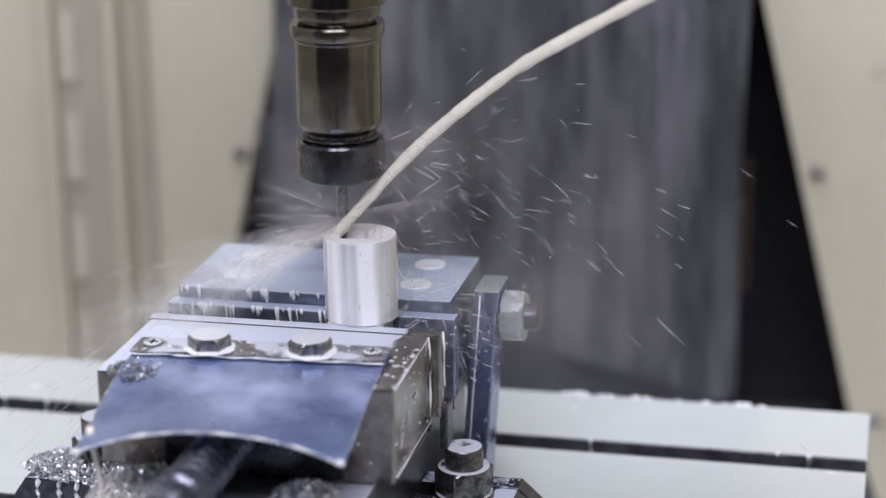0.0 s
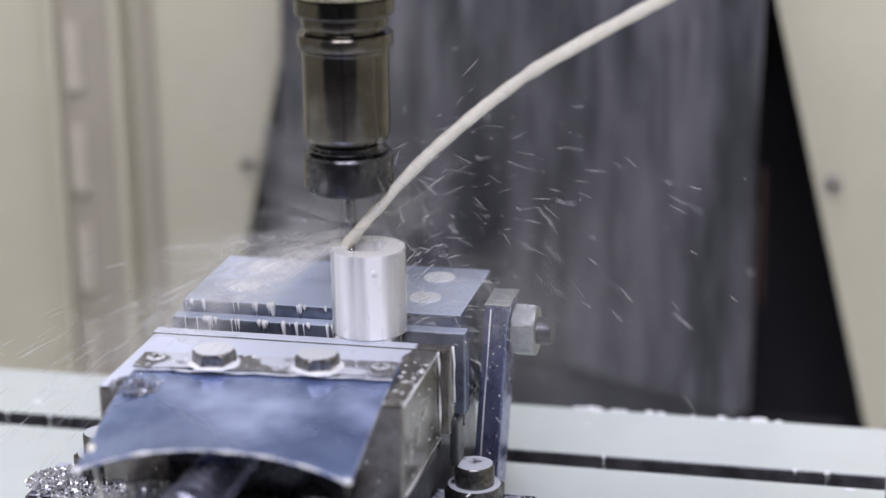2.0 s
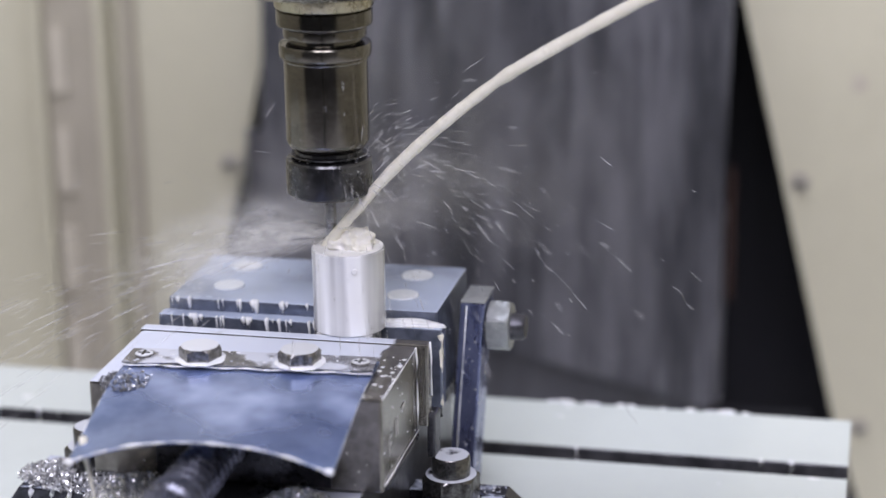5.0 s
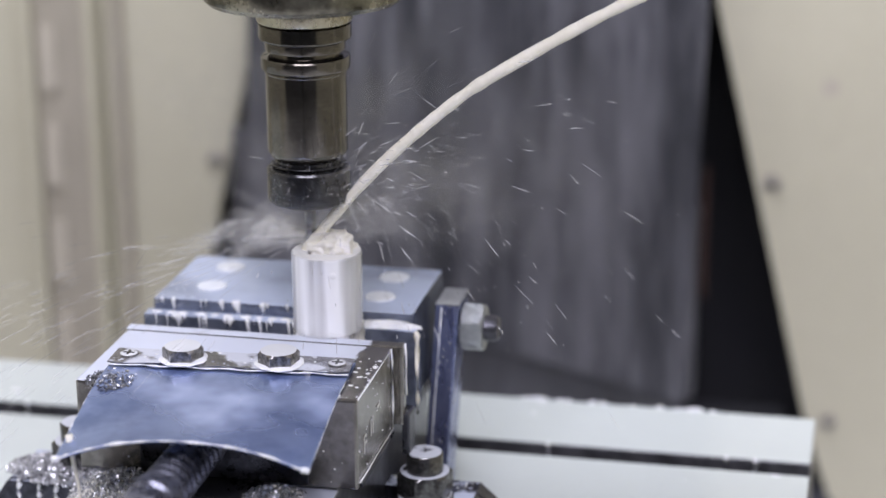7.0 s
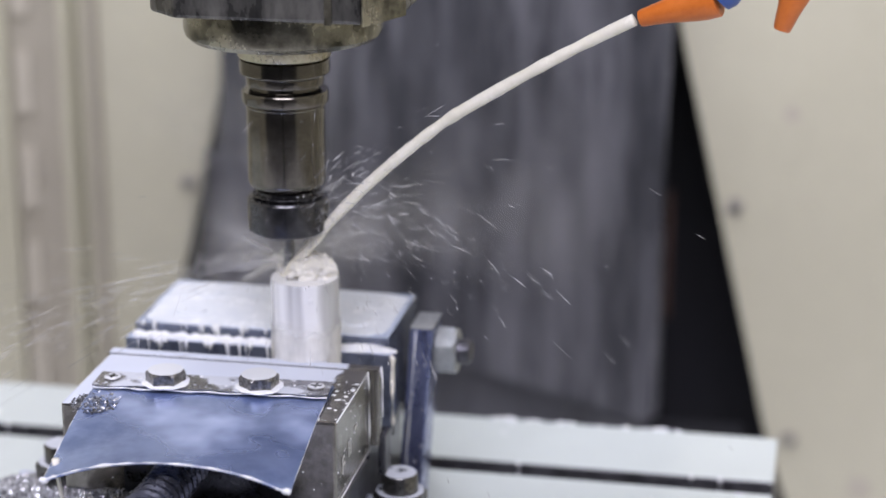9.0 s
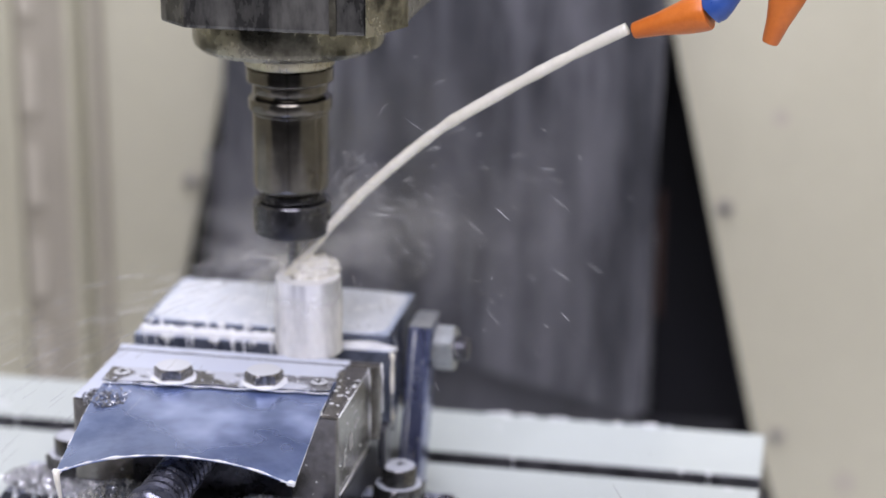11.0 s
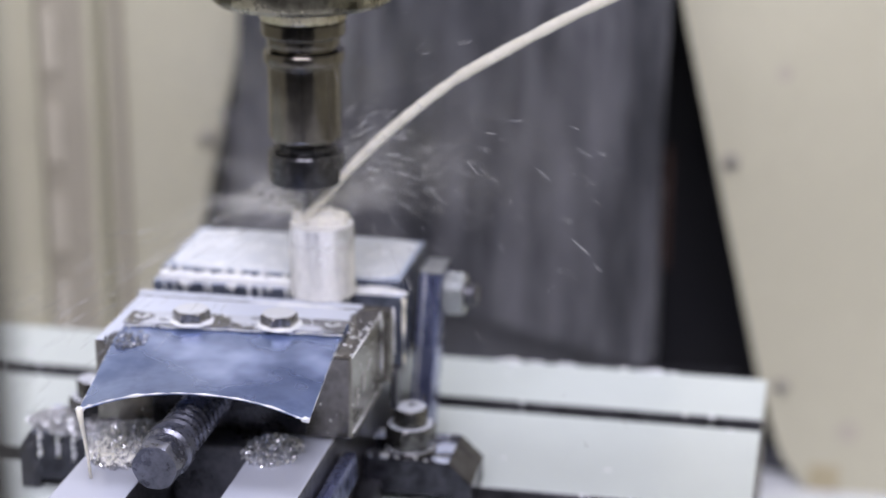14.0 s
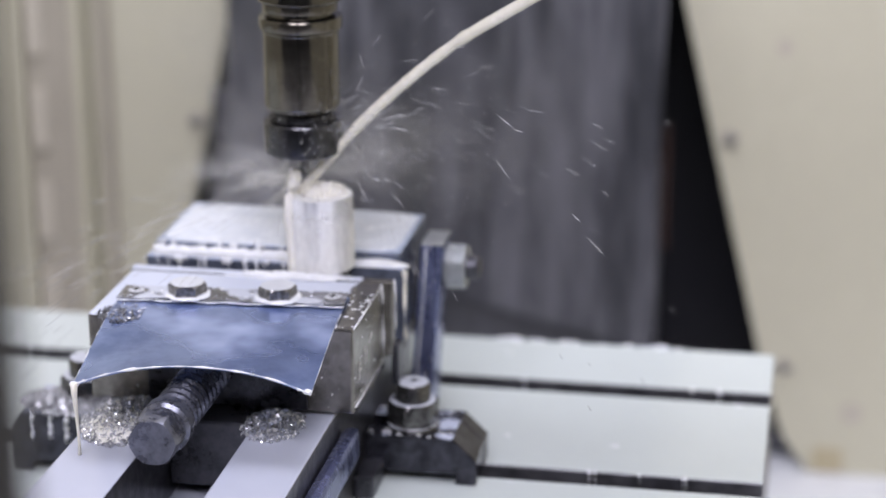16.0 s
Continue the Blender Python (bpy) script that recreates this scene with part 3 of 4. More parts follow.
def toe_clamp(mirror):
    c = empty("hold_down_clamp", pose(VC - 0.012, -0.073, 0, 0, 0, 180) if mirror else pose(VC, -0.050, 0))
    tagged(c, "black steel hold-down clamp gripping the vise foot, wet with coolant", "clamp", "clamps of the vise")
    up = 0.0085 if mirror else 0.0
    prof = [(0.0655, 0.0065), (0.1195, 0.0065), (0.1195, 0.0005), (0.132, 0.0005), (0.132, 0.016 + 1.3 * up), (0.118 + 0.8 * up, 0.029 + up), (0.0655, 0.029 + up)]
    for y0, y1 in ((-0.022, -0.008), (0.008, 0.022)):
        part("arm", prism(prof, "y", y0, y1, 0.0009), clamp_steel, c)
    part("end_bridge", prism([(0.106, 0.0070), (0.1194, 0.0070), (0.1194, 0.001), (0.1316, 0.001), (0.1316, 0.016 + 1.3 * up), (0.1176 + 0.8 * up, 0.0286 + up), (0.106, 0.0286 + up)], "y", -0.0079, 0.0079), clamp_steel, c)
    bolt = part("stud", lathe([(0.0085, -0.012), (0.0085, 0.028), (0.0102, 0.040), (0.0102, 0.0552), (0.0094, 0.0563)], 32), nut_wet, c, "", pose(0.0915, -0.004, up))
    smooth(bolt)
    smooth(part("washer", lathe([(0.0158, 0.0291), (0.0158, 0.0304), (0.0152, 0.0313)], 36), nut_wet, bolt))
    smooth(part("nut", hex_head(0.0156, 0.0140, 0.0012), nut_wet, bolt, "large hexagon nut", pose(0, 0, 0.0314, 0, 0, 22)), 30)
    return c


toe_clamp(False)
toe_clamp(True)


def stop_bar():
    s = empty("side_stop", pose(0, 0, 0))
    tagged(s, "blue-grey upright steel stop bar bolted beside the vise", "stop bar")
    part("bar", prism([(0.0745, 0.0005), (0.0880, 0.0005), (0.0970, 0.1195), (0.0835, 0.1195)], "y", 0.008, 0.036, 0.0012), bar_steel, s)
    part("top_cap", box(0.0835, 0.0970, 0.008, 0.036, 0.1196, 0.1206, 0.0004), zinc, s, "dull scaled end of the bar")
    n = smooth(part("hex_nut", hex_head(0.0148, 0.0125, 0.0014), zinc, s, "zinc-plated hexagon nut", pose(0.0972, 0.021, 0.1030, 0, 90, 0) @ pose(0, 0, 0, 0, 0, 4)), 30)
    smooth(part("thread_end", lathe([(0.0075, 0.0), (0.0075, 0.0185), (0.0062, 0.0205)], 28), dark_steel, n, "dark threaded bolt end"))
    return s


stop_bar()

# ---- chips ----
def chip_pile(cx, cy, cz, sx, sy, h, count, seed, material=None):
    rng = random.Random(seed)
    bm = bmesh.new()
    for _ in range(count):
        a, r = rng.uniform(0, 6.28), rng.random() ** 0.6
        p = Vector((cx + sx * r * math.cos(a), cy + sy * r * math.sin(a), cz + 0.0008 + h * (1 - r) * rng.random()))
        q = Euler((rng.uniform(0, 6), rng.uniform(0, 6), rng.uniform(0, 6))).to_matrix()
        L, W = rng.uniform(0.001, 0.0026), rng.uniform(0.0003, 0.0008)
        vs = []
        for k in range(4):
            t = k / 3 * 2.2
            o = Vector((L * math.cos(t), L * math.sin(t), 0)) * 0.6
            vs.append((bm.verts.new(p + q @ (o + Vector((0, 0, W)))), bm.verts.new(p + q @ (o - Vector((0, 0, W))))))
        for a1, b1 in zip(vs, vs[1:]):
            bm.faces.new((a1[0], b1[0], b1[1], a1[1]))
    ob = part("swarf_pile", bm, material or chip)
    return tagged(ob, "pile of fine bright metal chips wet with coolant", "swarf", kind="stuff")


chip_pile(VC + 0.036, -0.160, 0.0682, 0.017, 0.022, 0.010, 900, 1)
chip_pile(VC - 0.044, -0.166, 0.0682, 0.024, 0.036, 0.013, 2200, 2)
chip_pile(VC - 0.106, -0.076, 0.0377, 0.038, 0.022, 0.009, 3000, 3)
chip_pile(-0.0555, -0.138, 0.1190, 0.0135, 0.015, 0.0012, 420, 4, dull_chip)

# ---- work piece ----
WX, WY = 0.0332, -0.0380


def work_piece():
    w = empty("plastic_work_piece", pose(WX, WY, 0))
    tagged(w, "frosted clear plastic cylinder with a milled square pocket", "work piece")
    n, R, top, bot, depth = 64, 0.0193, 0.1635, 0.1195, 0.0225
    bm = bmesh.new()

    def circle(r, z):
        return [bm.verts.new((r * math.cos(2 * math.pi * (i + 0.5) / n), r * math.sin(2 * math.pi * (i + 0.5) / n), z)) for i in range(n)]

    def square(h, z, cx=-0.001, cy=0.0005, turn=math.radians(8)):
        vs = []
        for i in range(n):
            t = 2 * math.pi * (i + 0.5) / n
            c, s = math.cos(t), math.sin(t)
            k = h / max(abs(c), abs(s))
            k = min(k, h * 1.30)
            x, y = k * c, k * s
            vs.append(bm.verts.new((cx + x * math.cos(turn) - y * math.sin(turn), cy + x * math.sin(turn) + y * math.cos(turn), z)))
        return vs

    rings = [circle(R - 0.0004, bot), circle(R, bot + 0.0004), circle(R, top - 0.0004), circle(R - 0.0004, top), square(0.0088, top), square(0.0086, top - depth)]
    for a, b in zip(rings, rings[1:]):
        for i in range(n):
            bm.faces.new((a[i], a[(i + 1) % n], b[(i + 1) % n], b[i]))
    bm.faces.new(rings[0][::-1])
    bm.faces.new(rings[-1])
    smooth(part("cylinder", bm, clear_plastic, w), 35)
    bm = bmesh.new()
    lo, hi = (circle(R - 0.0007, z) for z in (top + 0.0001, top + 0.0004))
    lo2, hi2 = (square(0.0091, z) for z in (top + 0.0001, top + 0.0004))
    for a, b in ((lo, hi), (hi, hi2), (hi2, lo2), (lo2, lo)):
        for i in range(n):
            bm.faces.new((a[i], a[(i + 1) % n], b[(i + 1) % n], b[i]))
    core = bmesh.new()
    lo, hi, lo2, hi2 = [], [], [], []
    for ring, r, z in ((lo, 0.0106, bot + 0.0015), (hi, 0.0106, top - 0.0012), (lo2, 0.0098, bot + 0.0015), (hi2, 0.0098, top - 0.0012)):
        for i in range(32):
            t = 2 * math.pi * (i + 0.5) / 32
            k = min(r / max(abs(math.cos(t)), abs(math.sin(t))), r * 1.27)
            u = t + math.radians(8)
            ring.append(core.verts.new((-0.001 + k * math.cos(u), 0.0005 + k * math.sin(u), z)))
    for a, b in ((lo, hi), (hi, hi2), (hi2, lo2), (lo2, lo)):
        for i in range(32):
            core.faces.new((a[i], a[(i + 1) % 32], b[(i + 1) % 32], b[i]))
    part("frosted_core", core, frosted, w, "white frosted walls of the milled pocket")
    part("milled_rim", bm, rim_white, w, "white milled top face")
    part("tenon", box(-0.0150, 0.0150, -0.0145, 0.0075, 0.100, 0.1194, 0.0005), clear_plastic, w)
    smooth(part("coolant_drop", lathe([(0.0013, 0), (0.0016, 0.0004), (0.0013, 0.0009)], 20), clear_plastic, w, "small drop on the side", pose(0.0078, -0.0178, 0.1555, 90, 0, 24)))
    return w


work_piece()


# ---- spindle head with tool holder and nozzles (its origin on the tool's axis, at the holder's rim) ----
HX, HY, HZ = 0.0243, -0.038, 0.272
head = empty("spindle_head", pose(HX, HY, HZ))
tagged(head, "worn steel spindle head holding a tool above the vise", "spindle head")
hold = smooth(part("tool_holder", lathe([(0.0178, -0.0530), (0.0200, -0.0508), (0.0213, -0.0486), (0.0216, -0.0473), (0.0216, -0.0060), (0.0220, -0.0052), (0.0220, -0.0042), (0.0235, -0.0034), (0.0238, -0.0026), (0.0238, 0.0024), (0.0234, 0.0032),
                                       (0.0188, 0.0042), (0.0188, 0.0060), (0.0212, 0.0066), (0.0214, 0.0072), (0.0214, 0.0112), (0.0222, 0.0118), (0.0242, 0.0126), (0.0247, 0.0134), (0.0247, 0.0205), (0.0235, 0.0212), (0.0235, 0.024)], 72), holder_steel, head, "bronze-grey turned tool holder with a grooved rim"), 25)
nut = smooth(part("collet_nut", lathe([(0.0120, -0.0775), (0.0205, -0.0770), (0.0222, -0.0755), (0.0225, -0.0742), (0.0225, -0.0585), (0.0218, -0.0573), (0.0178, -0.0567), (0.0178, -0.0530)], 72), nut_steel, hold, "black collet nut"), 25)
part("holder_groove", lathe([(0.0195, -0.0562), (0.0200, -0.0556), (0.0195, -0.0550)], 48, True), nut_steel, hold)
mill = lathe([(0.0006, -0.1235), (0.0021, -0.1230), (0.0021, -0.1020), (0.0030, -0.1000), (0.0030, -0.0777)], 20)
smooth(part("end_mill", mill, carbide, hold, "thin carbide end mill"))
bm = bmesh.new()
for k in range(2):
    tube([(0.0020 * math.cos(a + k * math.pi), 0.0020 * math.sin(a + k * math.pi), -0.1230 + a * 0.0022) for a in [i * 0.5 for i in range(21)]], [0.0006] * 21, 6, bm)
part("flutes", bm, carbide, hold)
smooth(part("gauge_ring", lathe([(0.0225, 0.0216), (0.0250, 0.0219), (0.0255, 0.0226), (0.0255, 0.0315)], 64), brass_steel, head, "yellowed steel ring of the spindle mouth"))
smooth(part("nose_ring", lathe([(0.0275, 0.0300), (0.0420, 0.0306), (0.0505, 0.0325), (0.0533, 0.0352), (0.0540, 0.0382), (0.0540, 0.0535)], 80), nose_metal, head, "stained round spindle nose"), 25)
oct8 = []
for x, y in ((-0.058, 0.02), (-0.058, -0.050), (-0.040, -0.066), (0.058, -0.066), (0.073, -0.030), (0.073, 0.03), (0.073, 0.11), (-0.058, 0.11)):
    oct8.append((x, y))
part("housing", prism(oct8, "z", 0.0530, 0.32, 0.002), head_paint, head, "oily worn housing with chamfered corners")
part("housing_lip", box(0.040, 0.0435, -0.0685, -0.0662, 0.0530, 0.32), nose_metal, head)
part("corner_plate", prism([(0.0590, -0.0665), (0.0735, -0.0315), (0.0745, -0.0320), (0.0600, -0.0672)], "z", 0.0525, 0.32), nose_metal, head, "bright worn corner plate")


def ball_hose(pts, tip, tip_end, r_tip, name):
    h = empty(name)
    h.parent = head
    for a, b in zip(pts, pts[1:]):
        a, b = Vector(a), Vector(b)
        d = b - a
        m = Matrix.Translation(a) @ d.to_track_quat("Z", "Y").to_matrix().to_4x4()
        L = d.length
        smooth(part("hose_segment", lathe([(0.0085, 0), (0.0100, 0.10 * L), (0.0082, 0.42 * L), (0.0065, 0.55 * L), (0.0090, 0.78 * L), (0.0098, 0.9 * L), (0.0085, L)], 28), blue_plastic, h, "", m), 50)
    a, b = Vector(pts[-1]), Vector(tip_end)
    d = b - a
    L = d.length
    m = Matrix.Translation(a) @ d.to_track_quat("Z", "Y").to_matrix().to_4x4()
    smooth(part("nozzle_tip", lathe([(0.0096, 0), (0.0102, 0.02 * L), (0.0100, 0.16 * L), (0.0092, 0.30 * L), (0.0062, 0.66 * L), (0.0046, 0.97 * L), (0.0042, L), (0.0032, L), (0.0030, 0.9 * L)], 32), orange, h, "orange plastic nozzle tip", m), 40)
    return h


def rel(x, y, z):
    return (x - HX, y - HY, z - HZ)


ball_hose([rel(0.326, -0.045, 0.433), rel(0.308, -0.052, 0.403), rel(0.288, -0.056, 0.368), rel(0.2575, -0.058, 0.3375)], orange, rel(0.2180, -0.050, 0.3235), 0.004, "coolant_hose")
ball_hose([rel(0.326, -0.060, 0.423), rel(0.314, -0.062, 0.388), rel(0.3005, -0.062, 0.355)], orange, rel(0.2905, -0.060, 0.3225), 0.004, "coolant_hose")
part("hose_bracket", box(0.066, 0.32, -0.02, 0.03, 0.150, 0.175, 0.003), head_paint, head, "", None)


# ---- coolant ----
def jet_curve(s):
    """From the nozzle (s = 0) to the tool tip (s = 1)."""
    knots = [(0.2190, 0.3130), (0.178, 0.2920), (0.131, 0.2650), (0.109, 0.2500), (0.080, 0.2260), (0.056, 0.2030), (0.0285, 0.1720), (0.0200, 0.1610)]
    u = s * (len(knots) - 1)
    i = min(int(u), len(knots) - 2)
    f = u - i
    p = [Vector((*knots[max(0, min(len(knots) - 1, i + k))], 0)) for k in (-1, 0, 1, 2)]
    q = 0.5 * (2 * p[1] + (p[2] - p[0]) * f + (2 * p[0] - 5 * p[1] + 4 * p[2] - p[3]) * f * f + (3 * p[1] - p[0] - 3 * p[2] + p[3]) * f ** 3)
    return q.x, q.y


def coolant_jet():
    pts, rad = [], []
    for i in range(91):
        s = i / 90
        x, z = jet_curve(s)
        pts.append((x - HX, -0.050 + 0.012 * s - HY, z - HZ))
        rad.append(0.0033 + 0.0007 * noise.noise(Vector((s * 14, 3, 0))) - 0.0004 * s + 0.0003 * noise.noise(Vector((s * 50, 7, 0))))
    ob = smooth(part("coolant_jet", tube(pts, rad, 18), milk), 0)
    return tagged(ob, "cream-white jet of coolant running onto the tool", "coolant jet")


jet = coolant_jet()
jet.matrix_basis = pose(HX, HY, HZ)


def droplet(bm, p, d, length, r):
    d = d.normalized()
    tube([p - d * length * 0.5, p - d * length * 0.2, p + d * length * 0.25, p + d * length * 0.5], [r * 0.25, r * 0.8, r, r * 0.35], 6, bm)


def flung_drops(seed, count, lo, hi, up, name, label):
    """Drops thrown out from the tool on falling arcs, as seen at one instant, towards +x from the tool's axis."""
    rng = random.Random(seed)
    bm = bmesh.new()
    for _ in range(count):
        a = rng.gauss(0.0, 0.75)
        v = rng.uniform(0.35, 1.65)
        e = radians(rng.uniform(lo, hi))
        t = rng.random() ** 0.8 * 0.17
        vel = Vector((math.cos(a) * math.cos(e), math.sin(a) * math.cos(e), math.sin(e))) * v
        p = vel * t + Vector((0, 0, up)) + Vector((0, 0, -4.9 * t * t))
        if p.z < -0.052 and p.xy.length < 0.14 or p.z < -0.15:
            continue
        vv = vel + Vector((0, 0, -9.8 * t))
        droplet(bm, p, vv, 0.0012 + 0.0125 * rng.random() ** 2, 0.00010 + 0.00026 * rng.random() ** 2)
    ob = part(name, bm, drop_mat)
    ob.data.shade_smooth()
    return tagged(ob, label, "coolant spray", kind="stuff")


drops_high = flung_drops(11, 230, 20, 80, 0.0, "coolant_drops", "small milky drops thrown up from the tool")
drops_low = flung_drops(12, 220, -10, 45, 0.03, "coolant_drops", "small milky drops flung out around the tool")


def spray_fan(seed, spread, length, count, name, label):
    """Fine streaks of coolant leaving the tool towards -x in a flat fan."""
    rng = random.Random(seed)
    bm = bmesh.new()
    for _ in range(count):
        a = math.pi + rng.gauss(0, spread)
        e = rng.gauss(-0.10, 0.10)
        r = rng.random() ** 0.9 * length
        d = Vector((math.cos(a) * math.cos(e), math.sin(a) * math.cos(e), math.sin(e)))
        p = d * r + Vector((0, 0, -1.1 * r * r))
        if p.z < -0.045 and r < 0.11:
            continue
        droplet(bm, p, d + Vector((0, 0, -2.2 * r)), rng.uniform(0.005, 0.020), rng.uniform(0.00015, 0.0005))
    ob = part(name, bm, faint_drop)
    return tagged(ob, label, "coolant spray", kind="stuff")


fan = spray_fan(21, 0.35, 0.20, 300, "coolant_spray", "fine milky spray thrown sideways off the tool")


def spray_burst(seed, count):
    """Fine streaks rising in a loose plume beside the jet."""
    rng = random.Random(seed)
    bm = bmesh.new()
    for _ in range(count):
        a, e = rng.gauss(0.0, 0.55), radians(min(86.0, max(8.0, rng.gauss(52.0, 20.0))))
        r = 0.008 + rng.random() ** 0.8 * 0.085
        d = Vector((math.cos(a) * math.cos(e), math.sin(a) * math.cos(e), math.sin(e)))
        p = d * r + Vector((0, 0, -2.2 * r * r))
        droplet(bm, p, d + Vector((0, 0, -9.0 * r)), 0.001 + 0.009 * rng.random() ** 2, 0.00010 + 0.00034 * rng.random() ** 3)
    ob = part("coolant_spray", bm, drop_mat)
    return tagged(ob, "fine milky plume of drops rising beside the jet", "coolant spray", kind="stuff")


plume = spray_burst(23, 440)


def mist_sheet(seed, reach, width, droop, material, name):
    """A thin torn veil of spray leaving the tool towards -x."""
    bm = bmesh.new()
    nx, ny = 36, 24
    thin = bm.verts.layers.float.new("fade")
    rows = []
    for i in range(nx + 1):
        s = i / nx
        row = []
        for j in range(ny + 1):
            u = 2 * j / ny - 1
            w = 0.004 + width * s
            k = noise.noise(Vector((s * 4, u * 3, seed))) * 0.010 * s
            v = bm.verts.new((-reach * s, u * w, 0.006 * (1 - u * u) * s - droop * s * s + k))
            v[thin] = (1 - u * u) ** 1.6 * min(1.0, s / 0.06) * (1 - s) ** 1.1
            row.append(v)
        rows.append(row)
    for a, b in zip(rows, rows[1:]):
        for j in range(ny):
            bm.faces.new((a[j], a[j + 1], b[j + 1], b[j]))
    ob = smooth(part(name, bm, material), 0)
    return tagged(ob, "thin white veil of coolant mist beside the tool", "coolant spray", kind="stuff")


veil = mist_sheet(2.0, 0.165, 0.044, 0.040, mist, "coolant_veil")
haze = mist_sheet(11.0, 0.190, 0.100, -0.010, mist_haze, "coolant_haze")
cloud = mist_sheet(8.0, 0.170, 0.048, 0.050, mist_soft, "coolant_veil")
veil_two = mist_sheet(5.0, 0.140, 0.040, 0.022, mist_thin, "coolant_veil")



def mist_skirt(reach, rise, seed, material):
    """Spray flung off the spinning tool all round, as a torn shallow bowl."""
    bm = bmesh.new()
    thin = bm.verts.layers.float.new("fade")
    n, rows, grid = 72, 16, []
    for j in range(rows + 1):
        q = j / rows
        ring = []
        for i in range(n):
            a = 2 * math.pi * i / n
            k = noise.noise(Vector((math.cos(a) * 1.6, math.sin(a) * 1.6, seed + q)))
            r = 0.004 + reach * q * (1 + 0.35 * k)
            v = bm.verts.new((r * math.cos(a), r * math.sin(a), rise * q + 0.012 * k * q))
            v[thin] = (1 - q) ** 1.3 * min(1.0, q / 0.1) * max(0.0, 0.65 + 0.9 * k)
            ring.append(v)
        grid.append(ring)
    for a, b in zip(grid, grid[1:]):
        for i in range(n):
            bm.faces.new((a[i], a[(i + 1) % n], b[(i + 1) % n], b[i]))
    ob = smooth(part("coolant_veil", bm, material), 0)
    return tagged(ob, "faint ring of coolant mist thrown round the spinning tool", "coolant spray", kind="stuff")


skirt_low, skirt_high = mist_skirt(0.055, 0.004, 2.0, mist_faint), mist_skirt(0.060, 0.030, 7.0, mist_faint)
mist_back = mist_skirt(0.125, 0.0, 4.0, mist_haze)

rng = random.Random(31)
bm = bmesh.new()
for k in range(46):
    x = rng.uniform(-0.074, 0.016)
    r = 0.0003 + 0.0016 * rng.random() ** 2.5
    L = rng.uniform(0.0015, 0.010)
    y, z = (-0.0302, 0.1172) if k % 3 else (-0.0198, 0.1233)
    tube([(x, y + 0.001, z), (x, y - 0.0003, z - 0.0008), (x + 0.0004, y - 0.0004, z - L * 0.6), (x + 0.0003, y - 0.0003, z - L)], [r, r, r * 0.7, r * 0.4], 8, bm)
drips = smooth(part("coolant_drips", bm, thin_milk), 0)
tagged(drips, "white coolant drips hanging over the fixed jaw", "coolant", kind="stuff")
for path, label in ((((0.0752, -0.066, 0.1195), (0.0760, -0.066, 0.112), (0.0758, -0.0664, 0.098), (0.0759, -0.0658, 0.086), (0.0757, -0.066, 0.0745)), "thin white run of coolant down the jaw side"),
                    (((0.0808, -0.0565, 0.1196), (0.0812, -0.0565, 0.110), (0.0811, -0.0560, 0.098), (0.0812, -0.0566, 0.090)), "thin white run of coolant down the jaw plate")):
    run = smooth(part("coolant_run", tube(path, [0.0006 + 0.0003 * math.sin(3 * i) for i in range(len(path))], 8), thin_milk), 0)
    tagged(run, label, "coolant run", "coolant runs on the vise")
# beads of coolant clinging to faces, given as corner, two edges and how many
rng = random.Random(47)
bm = bmesh.new()
for (o, e1, e2, count, big) in (((0.0752, -0.138, 0.074), (0, 0.074, 0), (0, 0, 0.042), 34, 0.0005), ((0.0635, -0.138, 0.1191), (0.0115, 0, 0), (0, 0.06, 0), 34, 0.0011),
                                ((0.0810, -0.060, 0.080), (0, 0.006, 0), (0, 0, 0.038), 16, 0.0007), ((0.0889, 0.010, 0.01), (0, 0.024, 0), (0.0079, 0, 0.105), 34, 0.0006),
                                ((0.0755, 0.0078, 0.01), (0.0125, 0, 0), (0.0075, 0, 0.105), 22, 0.0005), ((-0.070, -0.1395, 0.072), (0.138, 0, 0), (0, 0, 0.040), 40, 0.0006),
                                ((0.066, -0.071, 0.0291), (0.05, 0, 0), (0, 0.011, 0), 40, 0.0013), ((0.066, -0.041, 0.0291), (0.05, 0, 0), (0, 0.011, 0), 26, 0.0011),
                                ((-0.056, -0.112, 0.1233), (0.105, 0, 0), (0, 0.014, 0), 26, 0.0008)):
    n = Vector(e1).cross(Vector(e2)).normalized()
    for _ in range(count):
        r = 0.00025 + big * rng.random() ** 2
        p = Vector(o) + Vector(e1) * rng.random() + Vector(e2) * rng.random()
        level = abs(n.z) > 0.5
        q = n.to_track_quat("Z", "Y").to_matrix().to_4x4()
        long = Vector((rng.uniform(0.8, 1.7), rng.uniform(0.8, 1.5), 0.35)) if level else Vector((1, 1, 0.45))
        m = Matrix.Translation(p) @ q @ Matrix.Rotation(rng.uniform(0, 6.28), 4, "Z") @ Matrix.Diagonal((long.x, long.y, long.z, 1.0))
        bmesh.ops.create_icosphere(bm, subdivisions=1, radius=r, matrix=m)
beads = smooth(part("coolant_beads", bm, thin_milk), 0)
tagged(beads, "white coolant beads clinging to the wet vise and bar", "coolant", kind="stuff")
